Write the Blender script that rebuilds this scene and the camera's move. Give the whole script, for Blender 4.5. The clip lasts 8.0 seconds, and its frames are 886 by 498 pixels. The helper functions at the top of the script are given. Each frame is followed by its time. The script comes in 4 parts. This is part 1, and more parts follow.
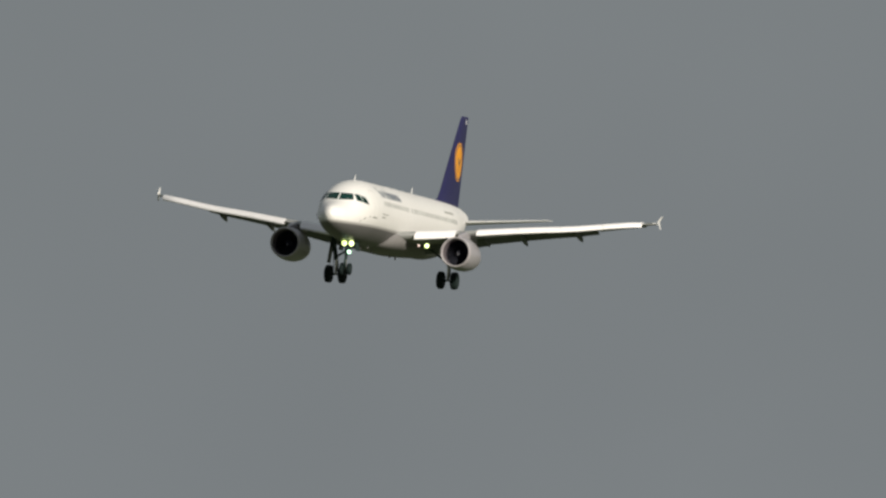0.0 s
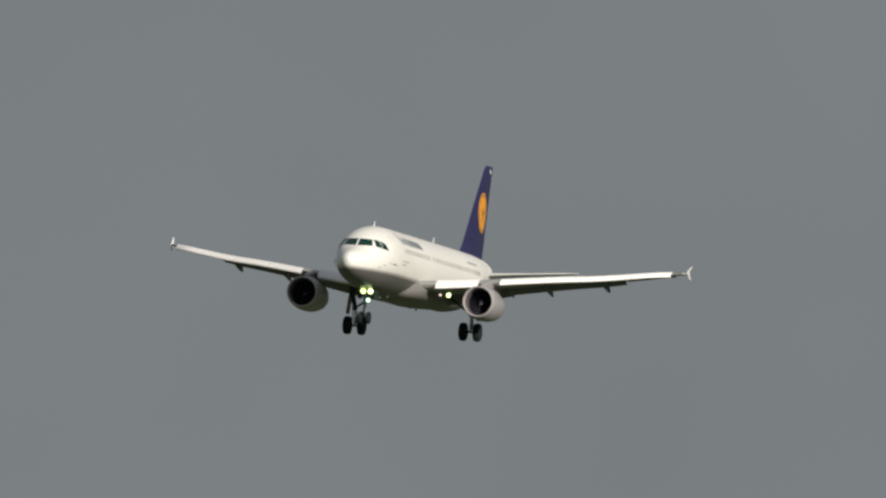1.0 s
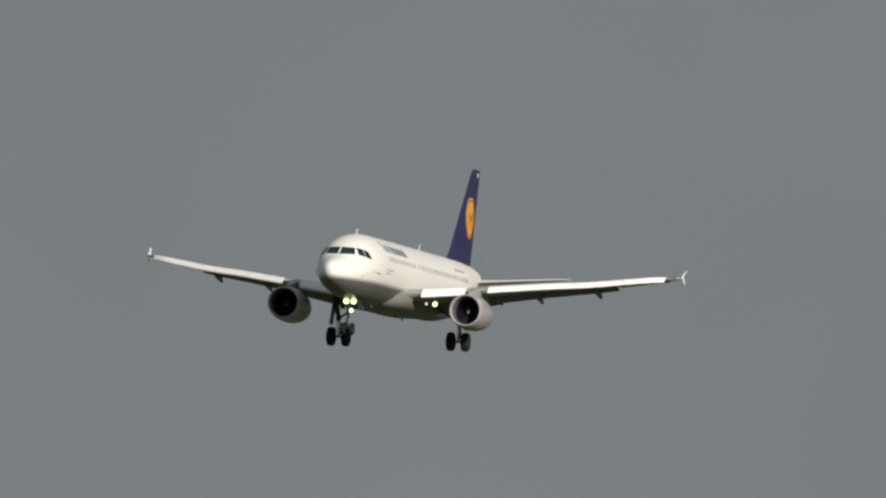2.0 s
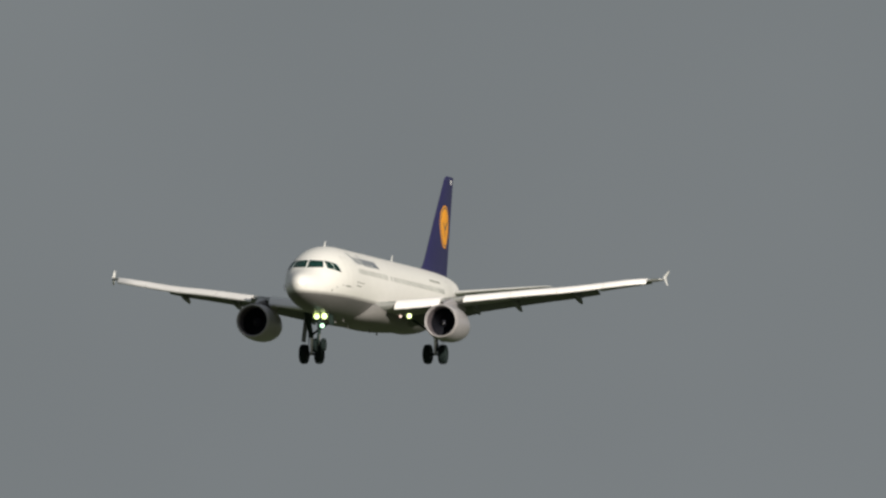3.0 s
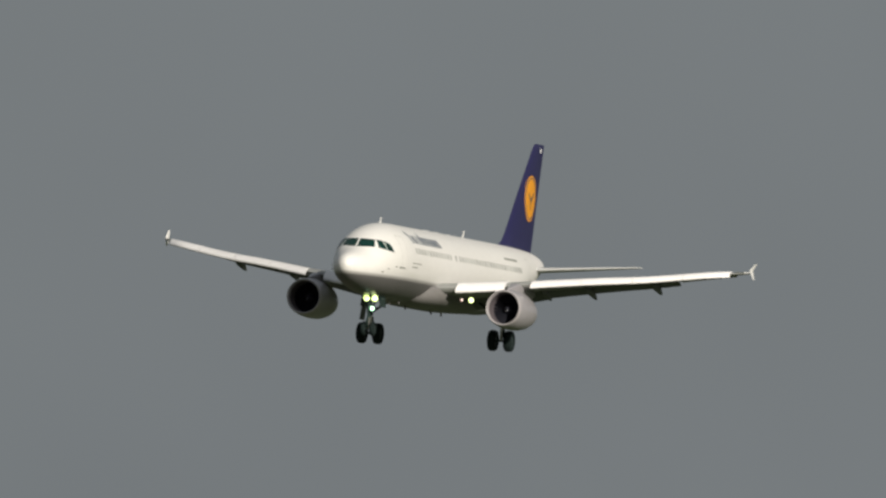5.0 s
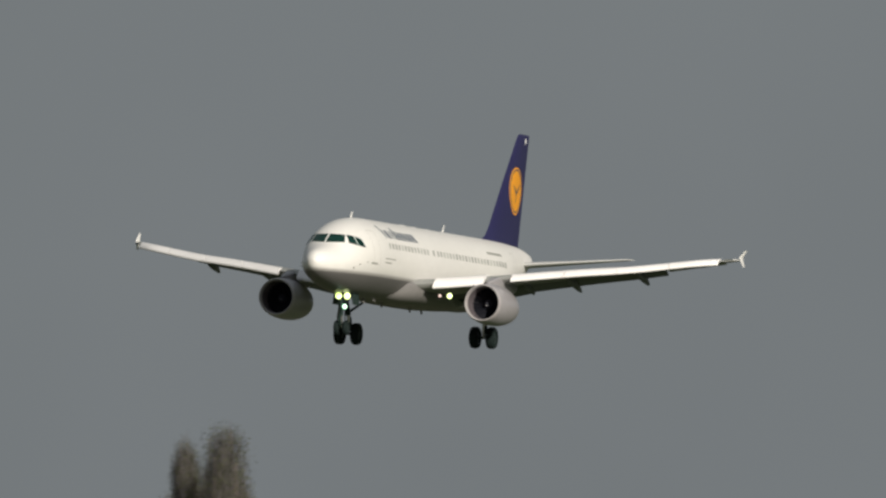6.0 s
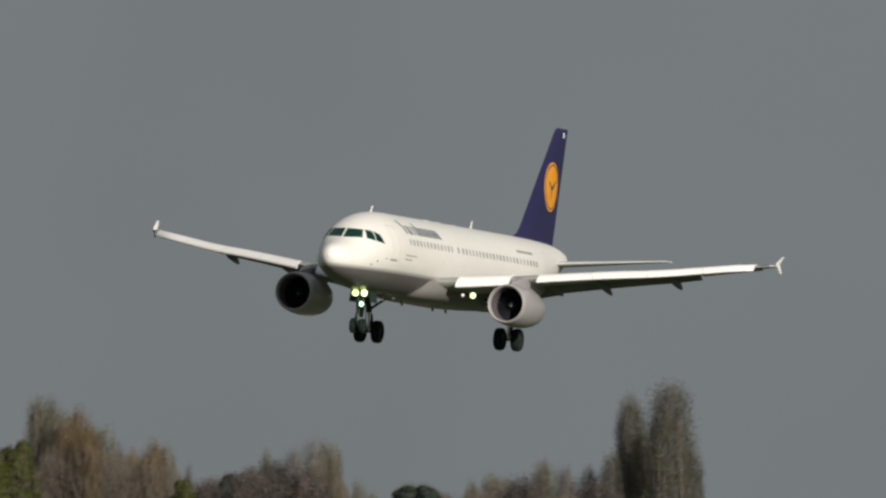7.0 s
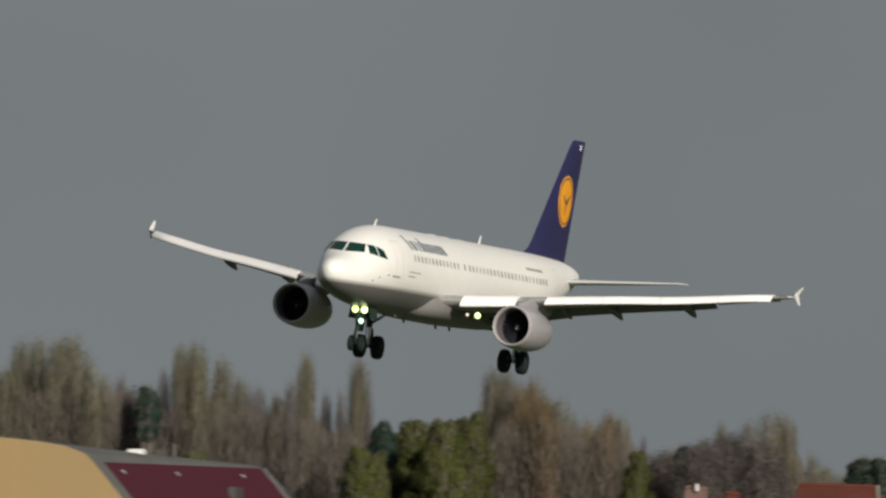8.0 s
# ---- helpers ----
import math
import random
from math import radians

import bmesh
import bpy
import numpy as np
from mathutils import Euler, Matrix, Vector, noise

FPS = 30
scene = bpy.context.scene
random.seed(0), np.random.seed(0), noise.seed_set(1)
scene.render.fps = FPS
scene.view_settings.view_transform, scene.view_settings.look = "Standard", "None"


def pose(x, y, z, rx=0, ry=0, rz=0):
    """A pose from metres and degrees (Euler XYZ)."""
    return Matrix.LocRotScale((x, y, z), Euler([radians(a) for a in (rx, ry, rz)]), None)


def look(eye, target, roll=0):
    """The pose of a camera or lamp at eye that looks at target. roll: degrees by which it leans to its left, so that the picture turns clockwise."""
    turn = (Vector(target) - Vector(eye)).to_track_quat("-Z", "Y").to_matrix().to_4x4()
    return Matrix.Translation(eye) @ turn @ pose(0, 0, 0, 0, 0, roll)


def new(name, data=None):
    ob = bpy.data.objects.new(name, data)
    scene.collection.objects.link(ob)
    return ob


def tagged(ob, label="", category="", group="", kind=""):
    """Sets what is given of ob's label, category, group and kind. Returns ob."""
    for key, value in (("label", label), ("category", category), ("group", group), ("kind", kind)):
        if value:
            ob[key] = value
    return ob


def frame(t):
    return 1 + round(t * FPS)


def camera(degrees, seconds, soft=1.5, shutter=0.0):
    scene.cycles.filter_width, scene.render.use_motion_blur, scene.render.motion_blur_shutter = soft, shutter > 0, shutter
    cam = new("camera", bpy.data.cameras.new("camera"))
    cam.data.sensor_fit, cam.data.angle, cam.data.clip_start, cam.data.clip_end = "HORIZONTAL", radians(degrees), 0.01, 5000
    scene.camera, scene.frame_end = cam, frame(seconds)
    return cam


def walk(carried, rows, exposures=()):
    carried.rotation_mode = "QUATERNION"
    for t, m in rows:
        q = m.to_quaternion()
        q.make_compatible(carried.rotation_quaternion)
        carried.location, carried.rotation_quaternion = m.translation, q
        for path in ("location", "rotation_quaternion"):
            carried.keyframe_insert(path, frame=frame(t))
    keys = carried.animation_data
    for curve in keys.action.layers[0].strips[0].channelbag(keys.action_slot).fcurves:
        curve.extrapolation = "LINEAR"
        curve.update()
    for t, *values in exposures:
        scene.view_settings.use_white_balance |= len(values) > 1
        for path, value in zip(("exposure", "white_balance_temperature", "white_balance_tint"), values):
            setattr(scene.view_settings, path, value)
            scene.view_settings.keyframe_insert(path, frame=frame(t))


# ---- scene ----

# ---------------------------------------------------------------- camera
EYE = (0.0, 0.0, 3.0)
# seconds, yaw to the left, pitch up, roll, in degrees
CAM = [
    (0, -5.5217, 1.1596, -0.001),
    (0.5, -5.2574, 1.2103, -0.032),
    (1, -4.9378, 1.2157, 0.012),
    (1.2, -4.8187, 1.2255, 0.030),
    (2.3, -4.2016, 1.1671, 0.123),
    (2.5, -4.1228, 1.1532, -0.081),
    (3, -3.8233, 1.1683, -0.115),
    (3.5, -3.4279, 1.1125, -0.001),
    (4, -3.0636, 1.0925, 0.002),
    (4.5, -2.7413, 1.0582, 0.086),
    (5, -2.3713, 1.0187, 0.056),
    (5.2, -2.2526, 0.9873, -0.079),
    (6.3, -1.4173, 0.9171, -0.188),
    (6.5, -1.2626, 0.8852, 0.014),
    (7, -0.8464, 0.8685, -0.120),
    (7.5, -0.4805, 0.8338, 0.065),
    (8, -0.0005, 0.8166, 0.131),
]

cam = camera(1.64476, 8.0, soft=2.5, shutter=0.25)
walk(cam, [(t, pose(*EYE, 90 + p, 0, y) @ pose(0, 0, 0, 0, 0, r)) for t, y, p, r in CAM],
     exposures=[(0, -0.02), (2.5, -0.06), (4, -0.10), (6.5, -0.15), (8, -0.13)])

# ---------------------------------------------------------------- world and sun
SUN_AZ, SUN_EL = radians(24), radians(17.5)      # to the right behind the camera
world = bpy.data.worlds.new("sky")
scene.world = world
world.use_nodes = True
wn, wl = world.node_tree.nodes, world.node_tree.links
wn.clear()
w_out = wn.new("ShaderNodeOutputWorld")
w_bg = wn.new("ShaderNodeBackground")
w_sky = wn.new("ShaderNodeTexSky")
w_sky.sky_type, w_sky.sun_disc = "NISHITA", False
w_sky.sun_elevation, w_sky.sun_rotation = SUN_EL, math.pi - SUN_AZ
w_scale = wn.new("ShaderNodeVectorMath")
w_scale.operation = "SCALE"
w_scale.inputs[3].default_value = 0.06
w_tc = wn.new("ShaderNodeTexCoord")
w_noise = wn.new("ShaderNodeTexNoise")
w_noise.inputs["Scale"].default_value = 42.0
w_noise.inputs["Detail"].default_value = 3.0
w_noise.inputs["Roughness"].default_value = 0.45
w_cloud = wn.new("ShaderNodeMix")
w_cloud.data_type = "RGBA"
w_cloud.inputs[6].default_value = (0.168, 0.186, 0.198, 1)
w_cloud.inputs[7].default_value = (0.222, 0.243, 0.257, 1)
w_mix = wn.new("ShaderNodeMix")
w_mix.data_type = "RGBA"
w_mix.inputs[0].default_value = 0.97           # a closed grey cloud deck with little blue behind it
wl.new(w_tc.outputs["Generated"], w_noise.inputs["Vector"])
wl.new(w_noise.outputs["Fac"], w_cloud.inputs[0])
wl.new(w_sky.outputs[0], w_scale.inputs[0])
wl.new(w_scale.outputs[0], w_mix.inputs[6])
wl.new(w_cloud.outputs[2], w_mix.inputs[7])
wl.new(w_mix.outputs[2], w_bg.inputs[0])
w_bg.inputs[1].default_value = 1.0
wl.new(w_bg.outputs[0], w_out.inputs[0])

sun_data = bpy.data.lights.new("sun", "SUN")
sun_data.energy, sun_data.angle, sun_data.color = 5.0, radians(0.5), (1.0, 0.93, 0.80)
sun = new("sun", sun_data)
sun_dir = Vector((math.sin(SUN_AZ) * math.cos(SUN_EL), -math.cos(SUN_AZ) * math.cos(SUN_EL), math.sin(SUN_EL)))
sun.matrix_world = look(sun_dir * 200, (0, 0, 0))


# ---------------------------------------------------------------- materials
def material(name, color, rough=0.5, metal=0.0, vary=0.12, scale=3.0, bump=0.0, coat=0.0, island=None, obj=0.0, streak=None, spec=0.5):
    """A surface with two scales of variation. island: a second colour mixed in per loose piece; obj: brightness change per object;
    streak: scale of the coordinates, to stretch the grain."""
    m = bpy.data.materials.new(name)
    m.use_nodes = True
    n, l = m.node_tree.nodes, m.node_tree.links
    b = n["Principled BSDF"]
    b.inputs["Roughness"].default_value, b.inputs["Metallic"].default_value = rough, metal
    b.inputs["Coat Weight"].default_value, b.inputs["Specular IOR Level"].default_value = coat, spec
    tc = n.new("ShaderNodeTexCoord")
    mp = n.new("ShaderNodeMapping")
    if streak:
        mp.inputs["Scale"].default_value = streak
    l.new(tc.outputs["Object"], mp.inputs["Vector"])
    big, small = n.new("ShaderNodeTexNoise"), n.new("ShaderNodeTexNoise")
    big.inputs["Scale"].default_value, small.inputs["Scale"].default_value = scale * 0.22, scale * 2.3
    big.inputs["Detail"].default_value = small.inputs["Detail"].default_value = 4
    l.new(mp.outputs[0], big.inputs["Vector"])
    l.new(mp.outputs[0], small.inputs["Vector"])
    add = n.new("ShaderNodeMath")
    add.operation = "ADD"
    l.new(big.outputs["Fac"], add.inputs[0])
    l.new(small.outputs["Fac"], add.inputs[1])
    rng = n.new("ShaderNodeMapRange")
    rng.inputs[1].default_value, rng.inputs[2].default_value = 0.6, 1.4
    rng.inputs[3].default_value, rng.inputs[4].default_value = 1 - vary, 1 + vary
    l.new(add.outputs[0], rng.inputs[0])
    col = n.new("ShaderNodeVectorMath")
    col.operation = "SCALE"
    col.inputs[0].default_value = color
    if island:
        g, mx = n.new("ShaderNodeNewGeometry"), n.new("ShaderNodeMix")
        mx.data_type = "RGBA"
        mx.inputs[6].default_value, mx.inputs[7].default_value = (*color, 1), (*island, 1)
        l.new(g.outputs["Random Per Island"], mx.inputs[0])
        l.new(mx.outputs[2], col.inputs[0])
    if obj:
        oi, orng, om = n.new("ShaderNodeObjectInfo"), n.new("ShaderNodeMapRange"), n.new("ShaderNodeMath")
        orng.inputs[3].default_value, orng.inputs[4].default_value = 1 - obj, 1 + obj
        om.operation = "MULTIPLY"
        l.new(oi.outputs["Random"], orng.inputs[0])
        l.new(orng.outputs[0], om.inputs[0])
        l.new(rng.outputs[0], om.inputs[1])
        l.new(om.outputs[0], col.inputs[3])
    else:
        l.new(rng.outputs[0], col.inputs[3])
    l.new(col.outputs[0], b.inputs["Base Color"])
    if bump:
        bp = n.new("ShaderNodeBump")
        bp.inputs["Strength"].default_value, bp.inputs["Distance"].default_value = bump, 0.05
        l.new(add.outputs[0], bp.inputs["Height"])
        l.new(bp.outputs[0], b.inputs["Normal"])
    return m


def two_tone(name, upper, lower, height, soft=0.13):
    """White paint over a grey belly, parted at a height on the body, with faint skin panel lines.
    The grey is darkened and its edge softened to paint in underside shade.
    """
    m = material(name, upper, rough=0.42, vary=0.035, scale=1.5, coat=0.1, streak=(0.4, 1, 1))
    n, l = m.node_tree.nodes, m.node_tree.links
    b = n["Principled BSDF"]
    scale = b.inputs["Base Color"].links[0].from_node
    tc, sep = n.new("ShaderNodeTexCoord"), n.new("ShaderNodeSeparateXYZ")
    l.new(tc.outputs["Object"], sep.inputs[0])
    step = n.new("ShaderNodeMapRange")
    step.inputs[1].default_value, step.inputs[2].default_value = height - soft, height + soft
    l.new(sep.outputs["Z"], step.inputs[0])
    mx = n.new("ShaderNodeMix")
    mx.data_type = "RGBA"
    mx.inputs[6].default_value, mx.inputs[7].default_value = (*lower, 1), (*upper, 1)
    l.new(step.outputs[0], mx.inputs[0])
    l.new(mx.outputs[2], scale.inputs[0])
    return m


def glow(name, color, strength):
    m = bpy.data.materials.new(name)
    m.use_nodes = True
    b = m.node_tree.nodes["Principled BSDF"]
    b.inputs["Base Color"].default_value = (0.8, 0.8, 0.8, 1)
    b.inputs["Emission Color"].default_value, b.inputs["Emission Strength"].default_value = (*color, 1), strength
    return m


HULL = two_tone("white_over_grey_paint", (0.80, 0.785, 0.77), (0.14, 0.135, 0.137), 2.84)
WHITE = material("white_paint", (0.80, 0.79, 0.78), 0.33, vary=0.04, coat=0.3)
WING_GREY = material("wing_grey_paint", (0.29, 0.295, 0.29), 0.4, vary=0.10, scale=2.0, streak=(0.5, 2, 1))
FLAP_GREY = material("flap_grey_paint", (0.125, 0.137, 0.132), 0.45, vary=0.12, scale=2.0)
SLAT_WHITE = material("pale_slat_metal", (0.86, 0.84, 0.85), 0.35, vary=0.05)
TAIL_GREY = material("tailplane_grey_paint", (0.58, 0.58, 0.58), 0.4, vary=0.06)
FAIRING = material("fairing_grey_paint", (0.195, 0.187, 0.187), 0.45, vary=0.08)
NACELLE = material("nacelle_grey_paint", (0.345, 0.33, 0.352), 0.35, vary=0.07, coat=0.2)
LIP = material("pale_metal_lip", (0.44, 0.415, 0.43), 0.42, 0.2, vary=0.06)
LINER = material("inlet_liner", (0.12, 0.105, 0.118), 0.6, vary=0.1)
INLET_SHADE = material("dark_fan_case", (0.018, 0.018, 0.024), 0.7, vary=0.1)
FAN = material("fan_blade_metal", (0.014, 0.015, 0.022), 0.6, 0.1, vary=0.2, spec=0.2)
SPINNER = material("spinner_grey", (0.030, 0.031, 0.042), 0.5, vary=0.1, spec=0.3)
HOT = material("hot_metal", (0.13, 0.11, 0.10), 0.45, 0.8, vary=0.2)
NAVY = material("navy_tail_paint", (0.020, 0.019, 0.074), 0.45, vary=0.08, spec=0.3)
ORANGE = material("yellow_orange_paint", (0.80, 0.33, 0.012), 0.4, vary=0.04)
TITLE_BLUE = material("title_blue_paint", (0.016, 0.042, 0.080), 0.4, vary=0.05)
PALE = material("pale_marking_paint", (0.7, 0.7, 0.72), 0.4, vary=0.05)
GLASS = material("dark_cockpit_glass", (0.004, 0.030, 0.024), 0.15, vary=0.2, spec=0.35)
PORTHOLE = material("cabin_window_glass", (0.34, 0.35, 0.33), 0.3, vary=0.1, obj=0.25)
RUBBER = material("tyre_rubber", (0.007, 0.014, 0.014), 0.85, vary=0.2, scale=8, spec=0.25)
RIM = material("wheel_rim_metal", (0.020, 0.030, 0.030), 0.6, 0.2, vary=0.15, spec=0.3)
STRUT = material("gear_strut_paint", (0.022, 0.040, 0.036), 0.55, 0.2, vary=0.15, spec=0.3)
CHROME = material("polished_strut", (0.6, 0.6, 0.6), 0.2, 0.9, vary=0.05)
GROOVE = material("panel_groove", (0.30, 0.30, 0.28), 0.6, vary=0.1)
DOOR_LINE = material("door_gap_line", (0.50, 0.49, 0.47), 0.6, vary=0.1)
LAMP_WHITE = glow("landing_light_glow", (0.78, 1.0, 0.28), 2.4)
LAMP_TAXI = glow("taxi_light_glow", (0.45, 1.0, 0.60), 2.0)
LAMP_RED = glow("dull_red_glow", (1.0, 0.42, 0.34), 0.45)
BARK = material("poplar_bark", (0.170, 0.140, 0.118), 0.9, vary=0.3, scale=2, bump=0.5, streak=(3, 3, 0.6))


def foliage(name, a, b, obj=0.18):
    """Leaves or twigs that let some light through and between them."""
    m = material(name, a, 0.85, vary=0.10, scale=0.5, island=b, obj=obj, spec=0.15)
    n, l = m.node_tree.nodes, m.node_tree.links
    p = n["Principled BSDF"]
    t, mx = n.new("ShaderNodeBsdfTranslucent"), n.new("ShaderNodeMixShader")
    mx.inputs[0].default_value = 0.50
    l.new(p.inputs["Base Color"].links[0].from_socket, t.inputs["Color"])
    l.new(p.outputs[0], mx.inputs[1])
    l.new(t.outputs[0], mx.inputs[2])
    gap, mg = n.new("ShaderNodeBsdfTransparent"), n.new("ShaderNodeMixShader")
    mg.inputs[0].default_value = 0.30
    l.new(mx.outputs[0], mg.inputs[1])
    l.new(gap.outputs[0], mg.inputs[2])
    l.new(mg.outputs[0], n["Material Output"].inputs["Surface"])
    return m


TWIGS = foliage("bare_brown_twigs", (0.249, 0.209, 0.196), (0.307, 0.264, 0.246))
BUDS = foliage("olive_spring_leaves", (0.188, 0.222, 0.064), (0.262, 0.296, 0.084))
AMBER = foliage("amber_spring_leaves", (0.255, 0.192, 0.070), (0.268, 0.270, 0.070))
AMBER_TWIGS = foliage("warm_brown_twigs", (0.275, 0.183, 0.122), (0.322, 0.228, 0.148))
SCRUB = foliage("dark_brown_twig_tips", (0.135, 0.118, 0.118), (0.169, 0.150, 0.146))
GREY_TWIGS = foliage("grey_twigs", (0.236, 0.214, 0.225), (0.285, 0.259, 0.270))
GREY_OLIVE = foliage("grey_olive_leaves", (0.147, 0.164, 0.095), (0.200, 0.211, 0.120))
SPRING = foliage("fresh_green_leaves", (0.108, 0.128, 0.040), (0.168, 0.186, 0.055))
DARK_LEAF = foliage("dark_green_leaves", (0.040, 0.077, 0.062), (0.067, 0.109, 0.084))
UNDER = foliage("brown_undergrowth", (0.151, 0.130, 0.116), (0.200, 0.175, 0.150), obj=0)
GRASS = material("airfield_grass", (0.055, 0.075, 0.028), 0.95, vary=0.35, scale=0.15)
STRAW = material("ochre_gable_cladding", (0.300, 0.208, 0.098), 0.75, vary=0.06, scale=0.8, streak=(6, 1, 0.2))
ROOF_GREY = material("grey_sheet_roof", (0.12, 0.118, 0.115), 0.8, spec=0.2, vary=0.15, scale=1.0)
ROOF_RED = material("dark_red_roof_cladding", (0.070, 0.016, 0.026), 0.9, spec=0.1, vary=0.15, scale=1.5, streak=(1, 6, 1))
TILE_RED = material("orange_red_roof_tiles", (0.100, 0.033, 0.025), 0.9, spec=0.1, vary=0.2, scale=2.0)
BROWN_TILE = material("weathered_brown_tiles", (0.150, 0.100, 0.085), 0.9, spec=0.1, vary=0.2, scale=2.0)
PLASTER = material("pale_plaster", (0.32, 0.29, 0.26), 0.85, vary=0.1)
DARK_METAL = material("dark_roof_metal", (0.06, 0.05, 0.05), 0.6, vary=0.2)


# ---------------------------------------------------------------- mesh helpers
def part(name, bm, mat, parent=None, label="", smooth=True):
    me = bpy.data.meshes.new(name)
    bmesh.ops.recalc_face_normals(bm, faces=bm.faces)
    bm.to_mesh(me)
    bm.free()
    if smooth:
        me.polygons.foreach_set("use_smooth", [True] * len(me.polygons))
        me.set_sharp_from_angle(angle=radians(38))
    me.materials.append(mat)
    ob = new(name, me)
    if parent:
        ob.parent = parent
    return tagged(ob, label)


def loft(rings, bm=None, close=True, caps=True):
    """Skins a row of rings with equal numbers of points."""
    bm = bm or bmesh.new()
    vs = [[bm.verts.new(p) for p in r] for r in rings]
    n = len(vs[0])
    for a, b in zip(vs, vs[1:]):
        for i in range(n if close else n - 1):
            j = (i + 1) % n
            bm.faces.new((a[i], a[j], b[j], b[i]))
    if caps and close:
        bm.faces.new(vs[0][::-1])
        bm.faces.new(vs[-1])
    return bm


def lathe(profile, origin, axis, n=32, bm=None, closed=False):
    """Turns (along, radius) pairs about an axis."""
    axis = Vector(axis).normalized()
    u = axis.orthogonal().normalized()
    v = axis.cross(u)
    rings = []
    for d, r in profile:
        rings.append([Vector(origin) + axis * d + (u * math.cos(k * math.tau / n) + v * math.sin(k * math.tau / n)) * max(r, 0.001) for k in range(n)])
    if closed:
        rings.append(rings[0])
        bm = loft(rings, bm, caps=False)
        bmesh.ops.remove_doubles(bm, verts=bm.verts, dist=1e-5)
        return bm
    return loft(rings, bm)


def rod(a, b, r, r2=None, n=12, bm=None):
    a, b = Vector(a), Vector(b)
    return lathe([(0, r), ((b - a).length, r if r2 is None else r2)], a, b - a, n, bm)


def box(center, size, bm=None, bevel=0.0, turn=None):
    made = bmesh.new()
    bmesh.ops.create_cube(made, size=1, matrix=Matrix.Translation(center) @ (turn or Matrix()) @ Matrix.Diagonal((*size, 1)))
    if bevel:
        bmesh.ops.bevel(made, geom=made.edges[:], offset=bevel, segments=2, affect="EDGES")
    if bm is None:
        return made
    me = bpy.data.meshes.new("join")
    made.to_mesh(me)
    bm.from_mesh(me)
    made.free()
    bpy.data.meshes.remove(me)
    return bm


def curve(xs, ys):
    """A smooth function through a few points, without overshoot."""
    xs, ys = np.array(xs, float), np.array(ys, float)
    d = np.diff(ys) / np.diff(xs)
    m = np.concatenate([[d[0]], np.where(d[1:] * d[:-1] > 0, 2 * d[1:] * d[:-1] / (d[1:] + d[:-1] + 1e-12), 0), [d[-1]]])

    def at(x):
        i = int(np.clip(np.searchsorted(xs, x) - 1, 0, len(xs) - 2))
        h = xs[i + 1] - xs[i]
        t = min(max((x - xs[i]) / h, 0), 1)
        return float((2 * t**3 - 3 * t**2 + 1) * ys[i] + (t**3 - 2 * t**2 + t) * h * m[i] + (3 * t**2 - 2 * t**3) * ys[i + 1] + (t**3 - t**2) * h * m[i + 1])
    return at


# ---------------------------------------------------------------- ground
def ground():
    bm = bmesh.new()
    bmesh.ops.create_grid(bm, x_segments=40, y_segments=40, size=4900)
    ob = part("ground", bm, GRASS)
    tagged(ob, "flat green airfield grass reaching the horizon", "ground", kind="structure")


ground()

# ---------------------------------------------------------------- airliner
# s runs aft from the nose, y to port, z up from the static ground line
aircraft = new("airliner")
tagged(aircraft, "white twin-engine airliner with navy tail, gear and flaps down, landing", "airplane")


def A(s, y, z):
    return Vector((17.71 - s, y, z))


TOP = curve([0, .06, .18, .45, .9, 1.35, 1.8, 2.5, 3.2, 4, 5, 6, 7, 25, 29, 33, 34.7, 35.6, 35.95, 36.15],
            [3.28, 3.50, 3.66, 3.84, 4.00, 4.14, 4.31, 4.80, 5.20, 5.50, 5.73, 5.84, 5.87, 5.87, 5.86, 5.77, 5.62, 5.46, 5.33, 5.14])
BOT = curve([0, .06, .18, .45, .9, 1.6, 2.5, 3.5, 5, 6.5, 24, 26, 28, 31, 34, 35.6, 36.15],
            [3.28, 3.06, 2.88, 2.66, 2.44, 2.22, 2.02, 1.87, 1.76, 1.73, 1.73, 1.86, 2.22, 3.05, 4.0, 4.62, 4.86])
WID = curve([0, .06, .18, .45, .9, 1.4, 2, 2.7, 3.5, 4.5, 6, 25, 27.5, 30, 33, 34.7, 35.6, 35.95, 36.15],
            [0, .20, .37, .60, .85, 1.06, 1.27, 1.48, 1.68, 1.85, 1.975, 1.975, 1.85, 1.52, 1.0, .68, .48, .34, .16])


def skin_y(s, z):
    c, h = (TOP(s) + BOT(s)) / 2, (TOP(s) - BOT(s)) / 2
    return WID(s) * math.sqrt(max(0.0, 1 - ((z - c) / h) ** 2))


def skin_s(y, z):
    """How far aft the nose reaches the point (y, z)."""
    lo, hi = 0.0, 7.0
    for _ in range(40):
        s = (lo + hi) / 2
        c, h = (TOP(s) + BOT(s)) / 2, max((TOP(s) - BOT(s)) / 2, 1e-4)
        if (y / max(WID(s), 1e-4)) ** 2 + ((z - c) / h) ** 2 < 1:
            hi = s
        else:
            lo = s
    return hi


